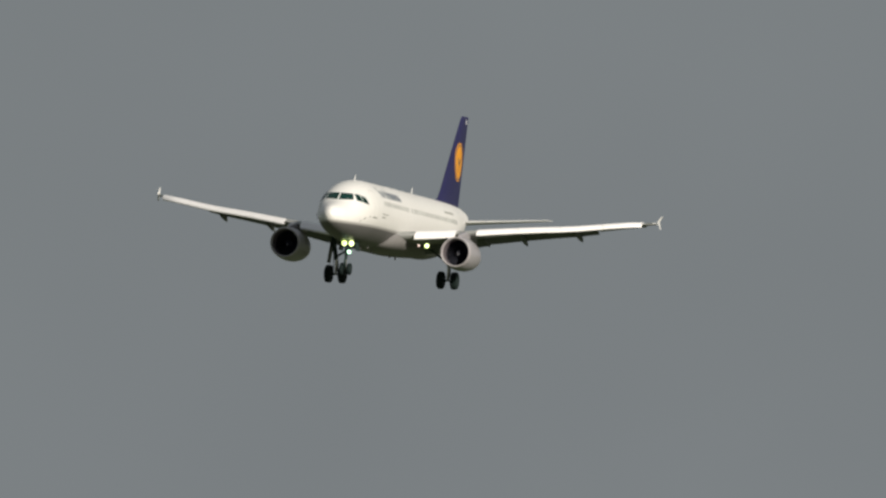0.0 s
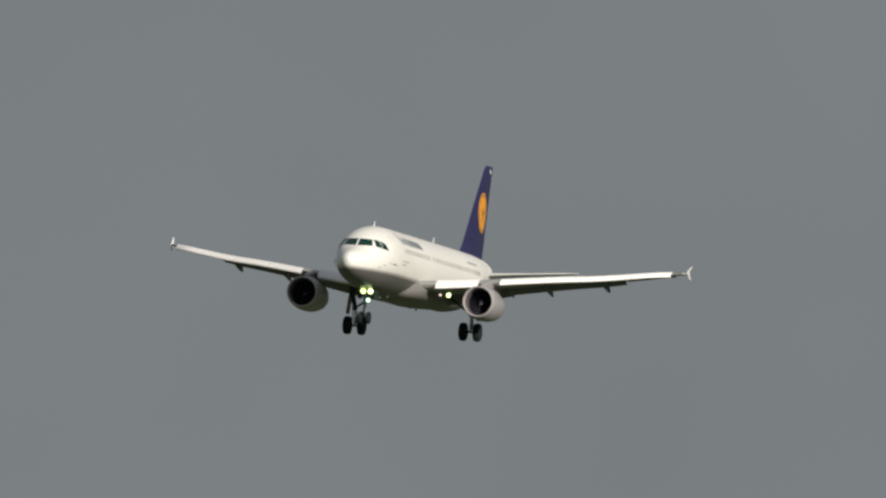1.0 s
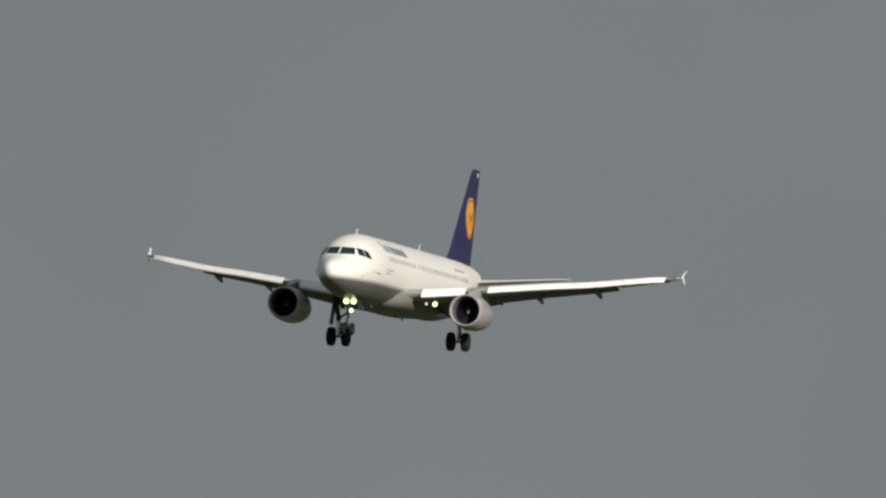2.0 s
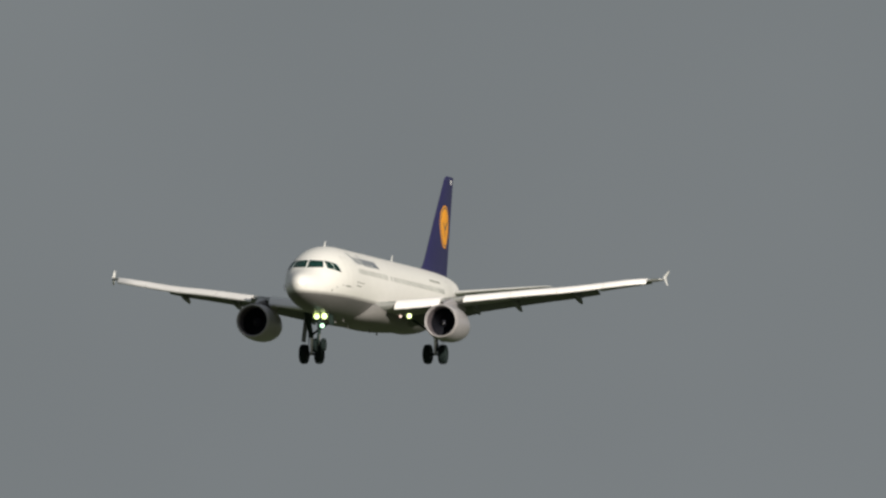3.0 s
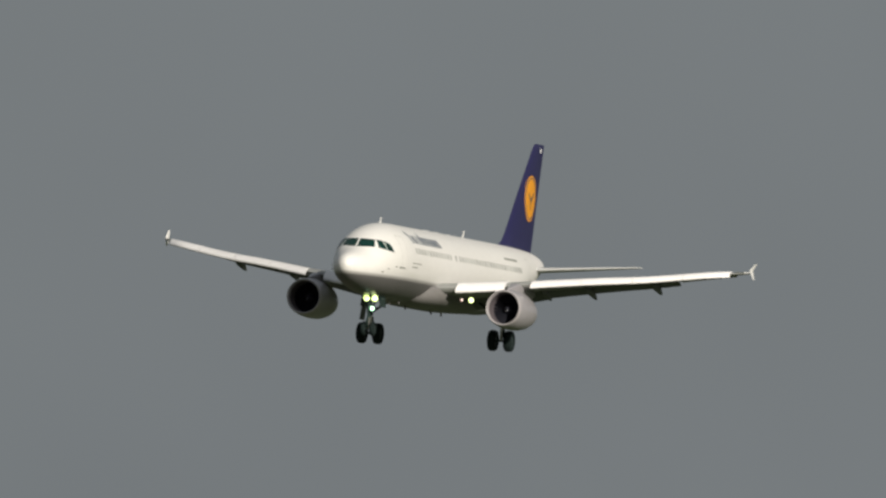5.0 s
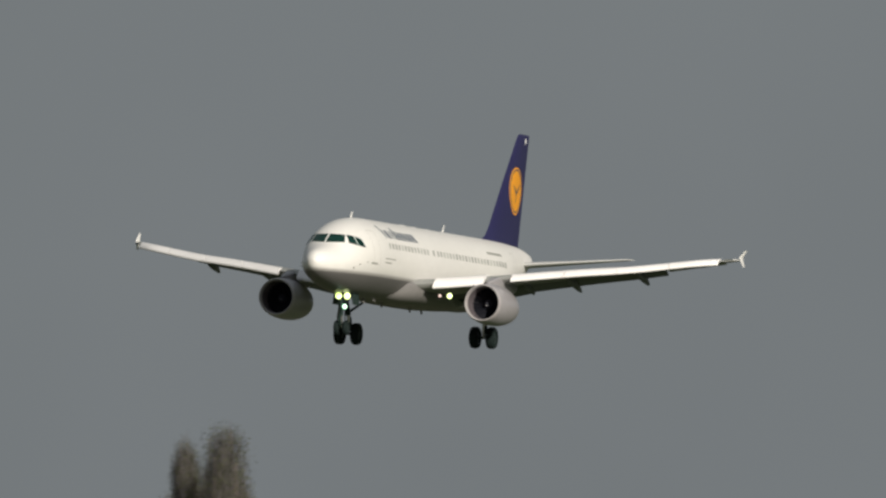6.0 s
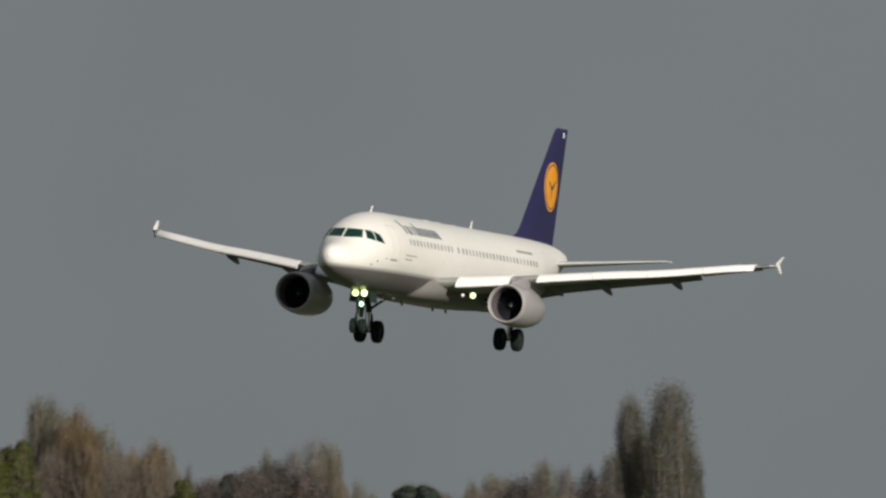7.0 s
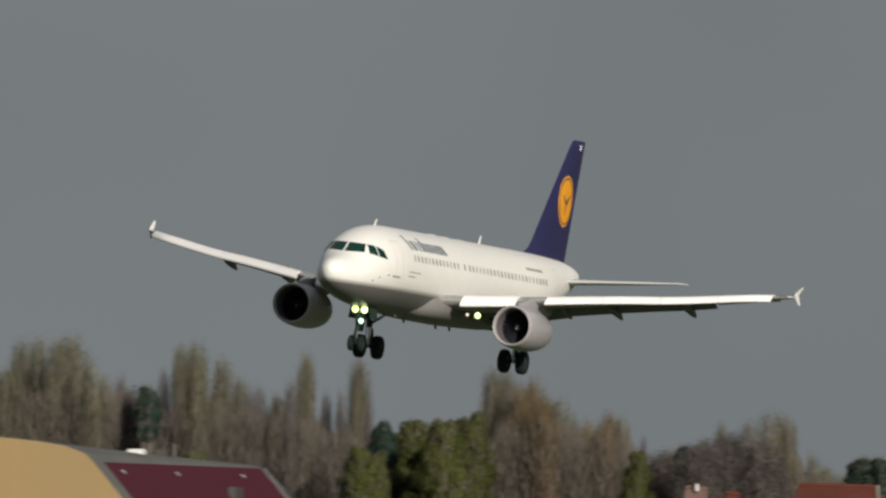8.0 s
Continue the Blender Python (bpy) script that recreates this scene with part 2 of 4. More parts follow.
def fuselage():
    ss = [0.004, .02, .06, .12, .2, .32, .45, .65, .9, 1.15, 1.4, 1.6, 1.8, 2, 2.25, 2.5, 2.75, 3, 3.3, 3.6, 4, 4.5, 5, 5.5, 6, 7]
    ss += [7 + 1.2 * k for k in range(1, 15)] + [24 + .6 * k for k in range(1, 20)] + [35.7, 35.9, 36.05, 36.15]
    rings = []
    for s in ss:
        c, h, w = (TOP(s) + BOT(s)) / 2, (TOP(s) - BOT(s)) / 2, WID(s)
        rings.append([A(s, w * math.sin(k * math.tau / 56), c + h * math.cos(k * math.tau / 56)) for k in range(56)])
    body = part("fuselage", loft(rings), HULL, aircraft, "glossy white fuselage over a grey belly")
    part("tail_exhaust", lathe([(0, .17), (.12, .16), (.12, .12), (-.2, .11)], A(36.1, 0, 5.0), (-1, 0, .05), 20), HOT, body)
    # wing-to-body fairing under the belly
    hw = curve([10.2, 11.1, 12.2, 14, 18, 20.5, 22.5], [1.0, 1.75, 2.12, 2.25, 2.25, 2.1, 1.2])
    bz = curve([10.2, 11.1, 12.2, 14, 18, 20.5, 22.5], [1.82, 1.66, 1.58, 1.55, 1.55, 1.6, 1.82])
    rings = []
    for k in range(22):
        s = 10.2 + 12.3 * k / 21
        w, b = hw(s), bz(s)
        rings.append([A(s, w * math.copysign(abs(math.cos(a)) ** .6, math.cos(a)), 2.55 + (2.55 - b) * math.copysign(abs(math.sin(a)) ** .75, math.sin(a)) * (1 if math.sin(a) < 0 else .35))
                      for a in (i * math.tau / 32 for i in range(32))])
    part("belly_fairing", loft(rings), FAIRING, aircraft, "smooth grey belly fairing")
    for s, h in ((5.91, .36), (21.43, .44)):
        z = TOP(s) - .03
        part("blade_antenna", loft([[A(s + dx * (1 - .45 * f) + .25 * f, dy * (1 - .5 * f), z + h * f) for dx, dy in ((-.14, 0), (0, .025), (.2, 0), (0, -.025))] for f in (0, .5, 1)]),
             WHITE, aircraft)
    for s, h in ((14.2, .06), (16.0, .05), (18.2, .04)):
        part("roof_dome", lathe([(0, .32), (h * .5, .28), (h * .85, .16), (h, .02)], A(s, 0, TOP(s) - .02), (0, 0, 1), 20), WHITE, aircraft)
    for s, h, y in ((8.6, .3, 0), (9.4, .18, .3), (11.6, .28, 0), (15.8, .26, .2), (19.0, .22, -.2)):
        b = BOT(s) if s < 10 else bz(s)
        part("belly_antenna", loft([[A(s + dx + .12 * f, y + dy, b + .04 - h * f) for dx, dy in ((-.16, 0), (0, .03), (.2, 0), (0, -.03))] for f in (0, 1)]), FAIRING, aircraft)
    for side in (1, -1):                       # probes at the nose
        for s, z in ((2.6, 3.05), (3.1, 3.25), (3.9, 3.42)):
            y = skin_y(s, z)
            part("air_probe", rod(A(s, side * (y - .02), z), A(s - .16, side * (y + .10), z), .025, .015), DARK_METAL, aircraft)


def patch(name, corners, mat, surface, parent, label="", steps=6, lift=0.018):
    """A thin curved pane laid on the body between four corners; surface maps two numbers to a point on the skin."""
    c = [Vector(k) for k in corners]
    grid = []
    for i in range(steps + 1):
        row = []
        for j in range(steps + 1):
            a, b = i / steps, j / steps
            p = c[0].lerp(c[1], a).lerp(c[3].lerp(c[2], a), b)
            q, e1, e2 = surface(*p), surface(p[0] + .01, p[1]), surface(p[0], p[1] + .01)
            nrm = (e1 - q).cross(e2 - q)
            nrm.normalize()
            if nrm.dot(q - A(max(5, 17.71 - q.x), 0, 3.7)) < 0:
                nrm.negate()
            row.append((q, nrm))
        grid.append(row)
    bm = bmesh.new()
    up = [[bm.verts.new(q + n * lift) for q, n in r] for r in grid]
    dn = [[bm.verts.new(q - n * .03) for q, n in r] for r in grid]
    for i in range(steps):
        for j in range(steps):
            bm.faces.new((up[i][j], up[i + 1][j], up[i + 1][j + 1], up[i][j + 1]))
            bm.faces.new((dn[i][j], dn[i][j + 1], dn[i + 1][j + 1], dn[i + 1][j]))
    for k in range(steps):
        for a, b in (((k, 0), (k + 1, 0)), ((k + 1, steps), (k, steps)), ((0, k + 1), (0, k)), ((steps, k), (steps, k + 1))):
            bm.faces.new((up[a[0]][a[1]], dn[a[0]][a[1]], dn[b[0]][b[1]], up[b[0]][b[1]]))
    return part(name, bm, mat, parent, label)


def nose_point(y, z):
    return A(skin_s(y, z), y, z)


def side_point(side):
    return lambda s, z: A(s, side * skin_y(s, z), z)


def cockpit():
    for side in (1, -1):
        patch("windscreen", [(side * .05, 4.33), (side * .92, 4.37), (side * .77, 4.78), (side * .05, 4.80)], GLASS, nose_point, aircraft, "dark cockpit windscreen")
        f = side_point(side)
        patch("cockpit_window", [(2.56, 4.35), (3.08, 4.26), (3.15, 4.75), (2.86, 4.78)], GLASS, f, aircraft, "dark side cockpit window")
        patch("cockpit_window", [(3.14, 4.25), (3.74, 4.17), (3.60, 4.60), (3.23, 4.74)], GLASS, f, aircraft, "dark side cockpit window")


def cabin():
    # round-cornered window panes, one mesh for all
    bm = bmesh.new()
    ring = [(.115 * math.copysign(abs(math.cos(a)) ** .6, math.cos(a)), .165 * math.copysign(abs(math.sin(a)) ** .6, math.sin(a))) for a in (k * math.tau / 14 for k in range(14))]
    loft([[Vector((x, d, z)) for x, z in ring] for d in (-.03, .012)], bm)
    bmesh.ops.recalc_face_normals(bm, faces=bm.faces)
    me = bpy.data.meshes.new("cabin_window")
    bm.to_mesh(me)
    bm.free()
    me.materials.append(PORTHOLE)
    for side in (1, -1):
        # forward row, the lone pane at the wing exits, aft row
        for s in [7.10 + .533 * k for k in range(13)] + [14.50] + [15.25 + .533 * k for k in range(23)]:
            z = 4.45
            ob = new("cabin_window", me)
            ob.parent = aircraft
            slope = math.atan2(skin_y(s, z - .1) - skin_y(s, z + .1), .2)
            ob.matrix_basis = Matrix.Translation(A(s, side * skin_y(s, z), z)) @ Matrix.Rotation(side * slope, 4, "X") @ Matrix.Rotation(0 if side > 0 else math.pi, 4, "Z")
        f = side_point(side)
        for s0, s1, z0, z1 in ((4.62, 5.43, 3.35, 5.15), (29.0, 29.76, 3.5, 5.2)):      # passenger doors, as grooves
            bm = bmesh.new()
            t = .022
            for a in ((s0, s0 + t, z0, z1), (s1 - t, s1, z0, z1), (s0, s1, z1 - t, z1), (s0, s1, z0, z0 + t)):
                pts = [(a[0], a[2]), (a[1], a[2]), (a[1], a[3]), (a[0], a[3])]
                for k in range(8):
                    u, v = k / 8, (k + 1) / 8
                    long_z = a[3] - a[2] > a[1] - a[0]
                    q = [(a[0], a[2] + (a[3] - a[2]) * u), (a[1], a[2] + (a[3] - a[2]) * u), (a[1], a[2] + (a[3] - a[2]) * v), (a[0], a[2] + (a[3] - a[2]) * v)] if long_z else \
                        [(a[0] + (a[1] - a[0]) * u, a[2]), (a[0] + (a[1] - a[0]) * v, a[2]), (a[0] + (a[1] - a[0]) * v, a[3]), (a[0] + (a[1] - a[0]) * u, a[3])]
                    bm.faces.new([bm.verts.new(f(*p) + Vector((0, side * .006, 0))) for p in q])
            part("door_outline", bm, DOOR_LINE, aircraft, "thin outline of a closed cabin door", smooth=False)
        # airline title as plain slanted bars, an unreadable line aft and small placards ahead
        x, z0 = 6.98, 4.86
        for w, tall, gap in ((.46, .62, 0), (.56, .42, .30), (.46, .60, .22), (.44, .58, .20), (.62, .60, .32), (.62, .42, .32), (.62, .42, .32), (.60, .42, .30), (.60, .42, .30)):
            for off, z1 in ((0, z0 + tall), (gap, z0 + .42)):
                if off or not gap or w > .5:
                    p = [(x + off, z0), (x + off + .20, z0), (x + off + .20 - .9 * (z1 - z0), z1), (x + off - .9 * (z1 - z0), z1)]
                    patch("title_bar", p, TITLE_BLUE, f, aircraft, "plain blue bar of the airline title", steps=3, lift=.006)
                if not gap:
                    break
            x += w + .06
        patch("title_bar", [(24.3, 4.90), (26.8, 4.90), (26.7, 5.02), (24.2, 5.02)], GROOVE, f, aircraft, "thin grey bar of small lettering", steps=3, lift=.006)
        for s, z, w, h in ((4.35, 3.35, .75, .10), (6.2, 3.50, 1.0, .06), (6.2, 3.72, 1.7, .05)):
            patch("placard_bar", [(s, z), (s + w, z), (s + w, z + h), (s, z + h)], GROOVE, f, aircraft, steps=2, lift=.006)


def LE(y):
    return 11.6 + (y - 1.98) * .52


def TE(y):
    return 17.75 if y < 6.4 else 17.75 + (y - 6.4) * .303


ZS = curve([0, 2, 4.4, 6.85, 10.2, 11.75, 15.5, 17], [2.5, 2.62, 2.90, 3.27, 3.73, 3.91, 4.52, 4.74])


def ZW(y):
    return ZS(y) + .05


def foil(s0, chord, z, y, thick, cut=1.0, twist=0.0, n=11):
    """A wing section; cut: the part of the chord that is kept."""
    up, dn = [], []
    for k in range(n + 1):
        x = (1 - math.cos(math.pi * k / n)) / 2 * cut
        h = 5 * thick * (.2969 * math.sqrt(x) - .126 * x - .3516 * x**2 + .2843 * x**3 - .1015 * x**4)
        camber = .014 * math.sin(math.pi * min(x, 1))
        up.append((x, camber + h))
        dn.append((x, camber - h - (.0015 if k else 0)))
    pts = up[::-1] + dn[1:]
    ct, st = math.cos(twist), math.sin(twist)
    return [A(s0 + chord * (x * ct + h * st), y, z + chord * (h * ct - x * st)) for x, h in pts]


def wing(side):
    ys = [0.6, 1.98, 3.5, 5, 6.4, 8, 10, 12, 13.18, 13.22, 15, 16.4, 16.9]
    rings = []
    for y in ys:
        c = TE(y) - LE(y)
        back = 1.05 if y > 16.8 else .5 if y > 16.3 else 0
        rings.append(foil(LE(y) + back, c - back, ZW(y), side * y, .118 - .0012 * y, .80 if 1.5 < y < 13.2 else .999, radians(3.2 - .12 * y)))
    w = part("wing", loft(rings), WING_GREY, aircraft, "grey swept wing with upward flex")
    # slats, drooped ahead of the leading edge
    for y0, y1 in ((2.82, 5.22), (6.50, 9.0), (9.03, 11.5), (11.53, 14.0), (14.03, 16.22)):
        rings = []
        for k in range(5):
            y = y0 + (y1 - y0) * k / 4
            k2 = (.44 - .0075 * max(0, y - 6.6)) if y > 6 else .60
            outer = [(1.9, .48), (1.4, .52), (.95, .46), (.55, .24), (.22, -.04), (.04, -.26), (.06, -.42), (.22, -.50)]
            inner = [(.34, -.38), (.46, -.16), (.74, .10), (1.1, .30), (1.6, .41)]
            rake = .4 * max(0, (y - 15) / 1.2) ** 2
            pts = [A(LE(y) - .45 + .01 * y + rake + k2 * x, side * y, ZS(y) + (.04 if y < 6 else 0) + k2 * h) for x, h in outer + inner]
            rings.append(pts)
        part("slat", loft(rings), SLAT_WHITE, w, "pale extended leading-edge slat")
    # flaps, run out and turned down
    for y0, y1 in ((2.1, 6.3), (6.42, 13.2)):
        rings = []
        for k in range(6):
            y = y0 + (y1 - y0) * k / 5
            c = TE(y) - LE(y)
            fc = .215 * c + .42
            rings.append(foil(LE(y) + .81 * c, fc, ZS(y) + (.10 if y0 > 6 else .06), side * y, .13, .999, radians(29.5 - (y - 6.4) * .95 if y0 > 6 else 31)))
        part("flap", loft(rings), FLAP_GREY, w, "grey flap turned down for landing")
    rings = [foil(LE(y) + .80 * (TE(y) - LE(y)), .32 * (TE(y) - LE(y)), ZW(y) - .02, side * y, .10, .999, radians(9)) for y in (13.3, 14.8, 16.2)]
    part("aileron", loft(rings), WING_GREY, w)
    for y, sc in ((6.25, .8), (8.58, 1.0), (12.05, .85)):
        s0, z0 = TE(y) - 1.5 * sc, ZW(y) - .14
        rings = []
        for f, r, dz in ((0, .02, 0), (.08, .10, -.06), (.25, .17, -.14), (.5, .20, -.22), (.7, .18, -.34), (.88, .11, -.50), (1, .02, -.60)):
            rings.append([A(s0 + 2.7 * sc * f, side * (y + r * .75 * math.cos(a)), z0 + sc * dz + r * 1.25 * math.sin(a)) for a in (i * math.tau / 14 for i in range(14))])
        part("flap_track_fairing", loft(rings), FLAP_GREY, w)
    # arrow-shaped wingtip fence
    for sz, tip in ((1, 5.36), (-1, 4.47)):
        base, aft = 4.95, (.75 if sz > 0 else .45)
        lv = []
        for f in (0, .5, 1):
            z = base + (tip - base) * f
            s0, s1 = 20.62 + aft * f, 21.28 + (aft - .35) * f
            y = side * (16.93 + .10 * f)
            lv.append([A(s0, y, z), A(s0 + .3 * (s1 - s0), y + side * .035 * (1 - .5 * f), z), A(s1, y, z), A(s0 + .3 * (s1 - s0), y - side * .035 * (1 - .5 * f), z)])
        part("wingtip_fence", loft(lv), WHITE, w, "white wingtip fence")
    for name, mat, cuts in (("tip_cap", FLAP_GREY, ((16.42, .5), (16.74, .85))), ("tip_edge", WHITE, ((16.745, .85), (16.93, 1.1)))):
        rings = [foil(LE(y) + .02 + b, TE(y) - LE(y) - b, ZW(y) + .05, side * y, .09, .999) for y, b in cuts]
        part(name, loft(rings), mat, w)


def engine(side):
    c = A(11.25, side * 5.75, 1.765)
    ax = (-1, 0, -.03)
    outer = [(.20, 1.01), (.45, 1.045), (.9, 1.08), (1.7, 1.095), (2.6, 1.05), (3.3, .95), (3.75, .85), (3.75, .81), (3.0, .90), (1.25, .875), (.5, .862), (.25, .872), (.20, .95)]
    cowl = part("engine_cowl", lathe(outer, c, ax, 48, closed=True), NACELLE, aircraft, "pale grey engine cowl")
    part("inlet_lip", lathe([(.24, .866), (.12, .868), (.04, .885), (-.01, .915), (-.03, .94), (-.01, .965), (.05, .988), (.12, 1.003), (.215, 1.018), (.215, .97), (.12, .925)], c, ax, 48, closed=True), LIP, cowl, "bare metal inlet lip")
    part("inlet_liner", lathe([(.25, .862), (.6, .856), (1.3, .868), (1.3, .858), (.6, .846), (.25, .852)], c, ax, 40, closed=True), LINER, cowl)
    # near-black disc: the shade deep in the inlet is put into its colour
    part("fan_back", lathe([(1.42, .87), (1.5, .87), (1.55, .3)], c, ax, 32), INLET_SHADE, cowl, "near-black disc for the shade behind the fan")
    x, u = Vector(ax).normalized(), Vector((0, 1, 0))
    v = x.cross(u)
    blade = None
    for k in range(24):
        if blade is None:                      # one twisted blade, set round the hub
            bm = bmesh.new()
            rings = []
            for r, tw, ch in ((.24, .35, .14), (.5, .7, .18), (.85, 1.05, .22)):
                d = Vector((math.cos(tw), math.sin(tw), 0))
                e = Vector((-math.sin(tw), math.cos(tw), 0)) * .008
                p = Vector((0, 0, r))
                rings.append([p - d * ch / 2, p + e, p + d * ch / 2, p - e])
            blade = part("fan_blade", loft(rings, bm), FAN, cowl, "dark fan blade")
            ob = blade
        else:
            ob = new("fan_blade", blade.data)
            ob.parent = cowl
        ob.matrix_basis = Matrix.Translation(Vector(c) + x * 1.12) @ Matrix.Rotation(k * math.tau / 24, 4, "X")
    part("spinner", lathe([(.72, .01), (.78, .07), (.92, .16), (1.1, .24), (1.3, .27)], c, ax, 28), SPINNER, cowl)
    # pale spinner mark, with the highlight beside it painted into the same block
    part("spinner_mark", box(Vector(c) + x * .80 + v * .06, (.05, .09, .05), bevel=.01), PALE, cowl)
    part("core_nozzle", lathe([(3.2, .66), (3.9, .60), (4.6, .45), (4.6, .40), (3.6, .50)], c, ax, 32, closed=True), HOT, cowl)
    part("exhaust_plug", lathe([(3.6, .34), (4.5, .30), (5.0, .12), (5.15, .01)], c, ax, 24), HOT, cowl)
    yy = side * 5.75
    rings = []
    for s, w, z0, z1 in ((12.0, .04, 2.72, 2.88), (12.5, .16, 2.6, 3.02), (13.3, .22, 2.5, 3.20), (14.2, .24, 2.35, 3.22), (15.5, .22, 2.3, 3.0), (17.0, .05, 2.7, 2.9)):
        rings.append([A(s, yy + w * dx, z0 + (z1 - z0) * dz) for dx, dz in ((-1, .1), (-.8, 0), (.8, 0), (1, .1), (1, .9), (.7, 1), (-.7, 1), (-1, .9))])
    part("pylon", loft(rings), NACELLE, aircraft, "grey engine pylon")
    part("nacelle_strake", loft([[A(12.3 + dx + .5 * f, yy - side * (.78 + .28 * f) , 2.62 + .24 * f + dz) for dx, dz in ((0, 0), (.4, .02), (1.1 - .6 * f, 0), (.4, -.02))] for f in (0, 1)]), NACELLE, cowl)


def fin():
    def section(z, s0, s1, t):
        c = s1 - s0
        return [A(s0 + c * x, t * c * h, z) for x, h in ((0, 0), (.06, .45), (.2, .85), (.4, 1), (.7, .6), (1, .03), (1, -.03), (.7, -.6), (.4, -1), (.2, -.85), (.06, -.45))]
    rings = [section(5.2, 27.2, 34.35, .035), section(5.86, 28.1, 34.5, .042), section(6.1, 28.75, 34.55, .045), section(6.6, 29.3, 34.65, .046), section(9, 31.3, 35.10, .048),
             section(11.5, 33.45, 35.60, .048), section(11.75, 33.72, 35.66, .04), section(11.83, 34.05, 35.62, .015)]
    f = part("fin", loft(rings), NAVY, aircraft, "navy blue tail fin")
    for side in (1, -1):
        # emblem: disc, rim ring and a plain swept shape
        def disc(name, r0, r1, y, mat, label):
            bm = bmesh.new()
            cs, cz = 33.30, 8.72
            def pt(r, a, o):
                s, z = cs + r * math.cos(a) * .92, cz + r * math.sin(a)
                return A(s, side * (half(s, z) + o), z)
            n = 48
            rr = [r0, r1] if r0 > 0 else [.02, r1 * .33, r1 * .66, r1]
            loops = [[bm.verts.new(pt(r, k * math.tau / n, y)) for k in range(n)] for r in rr] + [[bm.verts.new(pt(rr[-1], k * math.tau / n, y - .03)) for k in range(n)]]
            for a, b in zip(loops, loops[1:]):
                for k in range(n):
                    bm.faces.new((a[k], a[(k + 1) % n], b[(k + 1) % n], b[k]))
            if r0 == 0:
                bm.faces.new(loops[0])
            part(name, bm, mat, f, label)

        def half(s, z):
            s0, s1 = 28.75 + (z - 6.1) * .881, 34.55 + (z - 6.1) * .193
            x = (s - s0) / (s1 - s0)
            return (s1 - s0) * .048 * float(np.interp(x, (0, .06, .2, .4, .7, 1), (0, .45, .85, 1, .6, .03)))
        disc("tail_disc", 0, 1.28, .012, ORANGE, "yellow-orange disc")
        disc("disc_ring", 1.10, 1.18, .018, TITLE_BLUE, "thin blue ring in the disc")
        bm = bmesh.new()
        for a, b, w0, w1 in (((32.75, 9.0), (33.35, 8.60), .03, .09), ((33.35, 8.60), (34.05, 9.10), .10, .03), ((33.35, 8.62), (33.2, 8.1), .06, .03)):
            d = (Vector(b) - Vector(a)).normalized()
            q = Vector((-d.y, d.x))
            ps = [Vector(a) + q * w0, Vector(b) + q * w1, Vector(b) - q * w1, Vector(a) - q * w0]
            hi = [bm.verts.new(A(p.x, side * (half(p.x, p.y) + .024), p.y)) for p in ps]
            bm.faces.new(hi)
        part("emblem_shape", bm, TITLE_BLUE, f, "plain dark swept shape in the disc", smooth=False)
        y = side * (half(35.0, 11.3) + .01)
        part("tail_mark_bar", box(A(34.85, y, 11.48), (.34, .02, .26), bevel=.006), PALE, f, "small pale bar")
    # tailplanes
    for side in (1, -1):
        rings = []
        for y in (.3, .9, 3.5, 6.0, 6.22):
            t = y / 6.22
            s0, s1 = 31.5 + 3.25 * t, 35.25 + .55 * t
            if y > 6.1:
                s0 += .3
            rings.append(foil(s0, s1 - s0, 4.60 + .68 * t, side * y, .085, .999, radians(-.6)))
        part("tailplane", loft(rings), TAIL_GREY, aircraft, "pale grey horizontal tailplane")


def wheel(center, r, w, parent, n=36):
    """A tyre on its rim; the axle runs along y."""
    c = Vector(center)
    prof = [(-.5, .62), (-.5, .80), (-.44, .92), (-.28, .99), (-.12, 1.0), (.12, 1.0), (.28, .99), (.44, .92), (.5, .80), (.5, .62), (.3, .55), (-.3, .55)]
    hub = part("wheel", lathe([(d * w, k * r) for d, k in ((-.40, .02), (-.42, .25), (-.30, .40), (-.38, .56), (-.1, .57), (.1, .57), (.38, .56), (.30, .40), (.42, .25), (.40, .02))], c, (0, 1, 0), 24), RIM, parent, "dark metal wheel rim")
    part("tyre", lathe([(d * w, k * r) for d, k in prof], c, (0, 1, 0), n, closed=True), RUBBER, hub, "black rubber tyre")
    part("hub_cap", lathe([(-.46 * w, .14 * r), (.46 * w, .14 * r)], c, (0, 1, 0), 14), RIM, hub)


def main_gear(side):
    y, zc = side * 3.795, .17
    top = A(17.2, side * 4.05, 2.75)
    leg = part("main_gear_leg", rod(A(17.62, y, 1.15), top, .14, .17, 16), STRUT, aircraft, "dark painted main gear leg")
    part("oleo", rod(A(17.71, y, zc), A(17.62, y, 1.2), .085, .085, 14), CHROME, leg)
    part("axle", rod(A(17.71, y - .5, zc), A(17.71, y + .5, zc), .075, .075, 12), STRUT, leg)
    part("side_stay", rod(A(17.6, y, 1.3), A(17.4, side * 2.2, 2.35), .07, .06, 10), STRUT, leg)
    part("torque_link", loft([[A(17.80 + .22 * f, y + w, z) for w in (-.09, .09)] + [A(17.86 + .22 * f, y + w, z) for w in (.09, -.09)] for f, z in ((0, .32), (1, .68), (0, 1.1))]), STRUT, leg)
    part("gear_door", box(A(17.55, side * 4.18, 1.72), (.85, .05, 1.7), bevel=.02, turn=Matrix.Rotation(radians(side * 6), 4, "X")), FLAP_GREY, leg, "grey gear door on the leg")
    part("brake_hose", rod(A(17.5, y + side * .12, .4), A(17.45, y + side * .16, 1.9), .025), RUBBER, leg)
    for d in (-.465, .465):
        wheel(A(17.71, y + d, zc), .584, .43, leg)


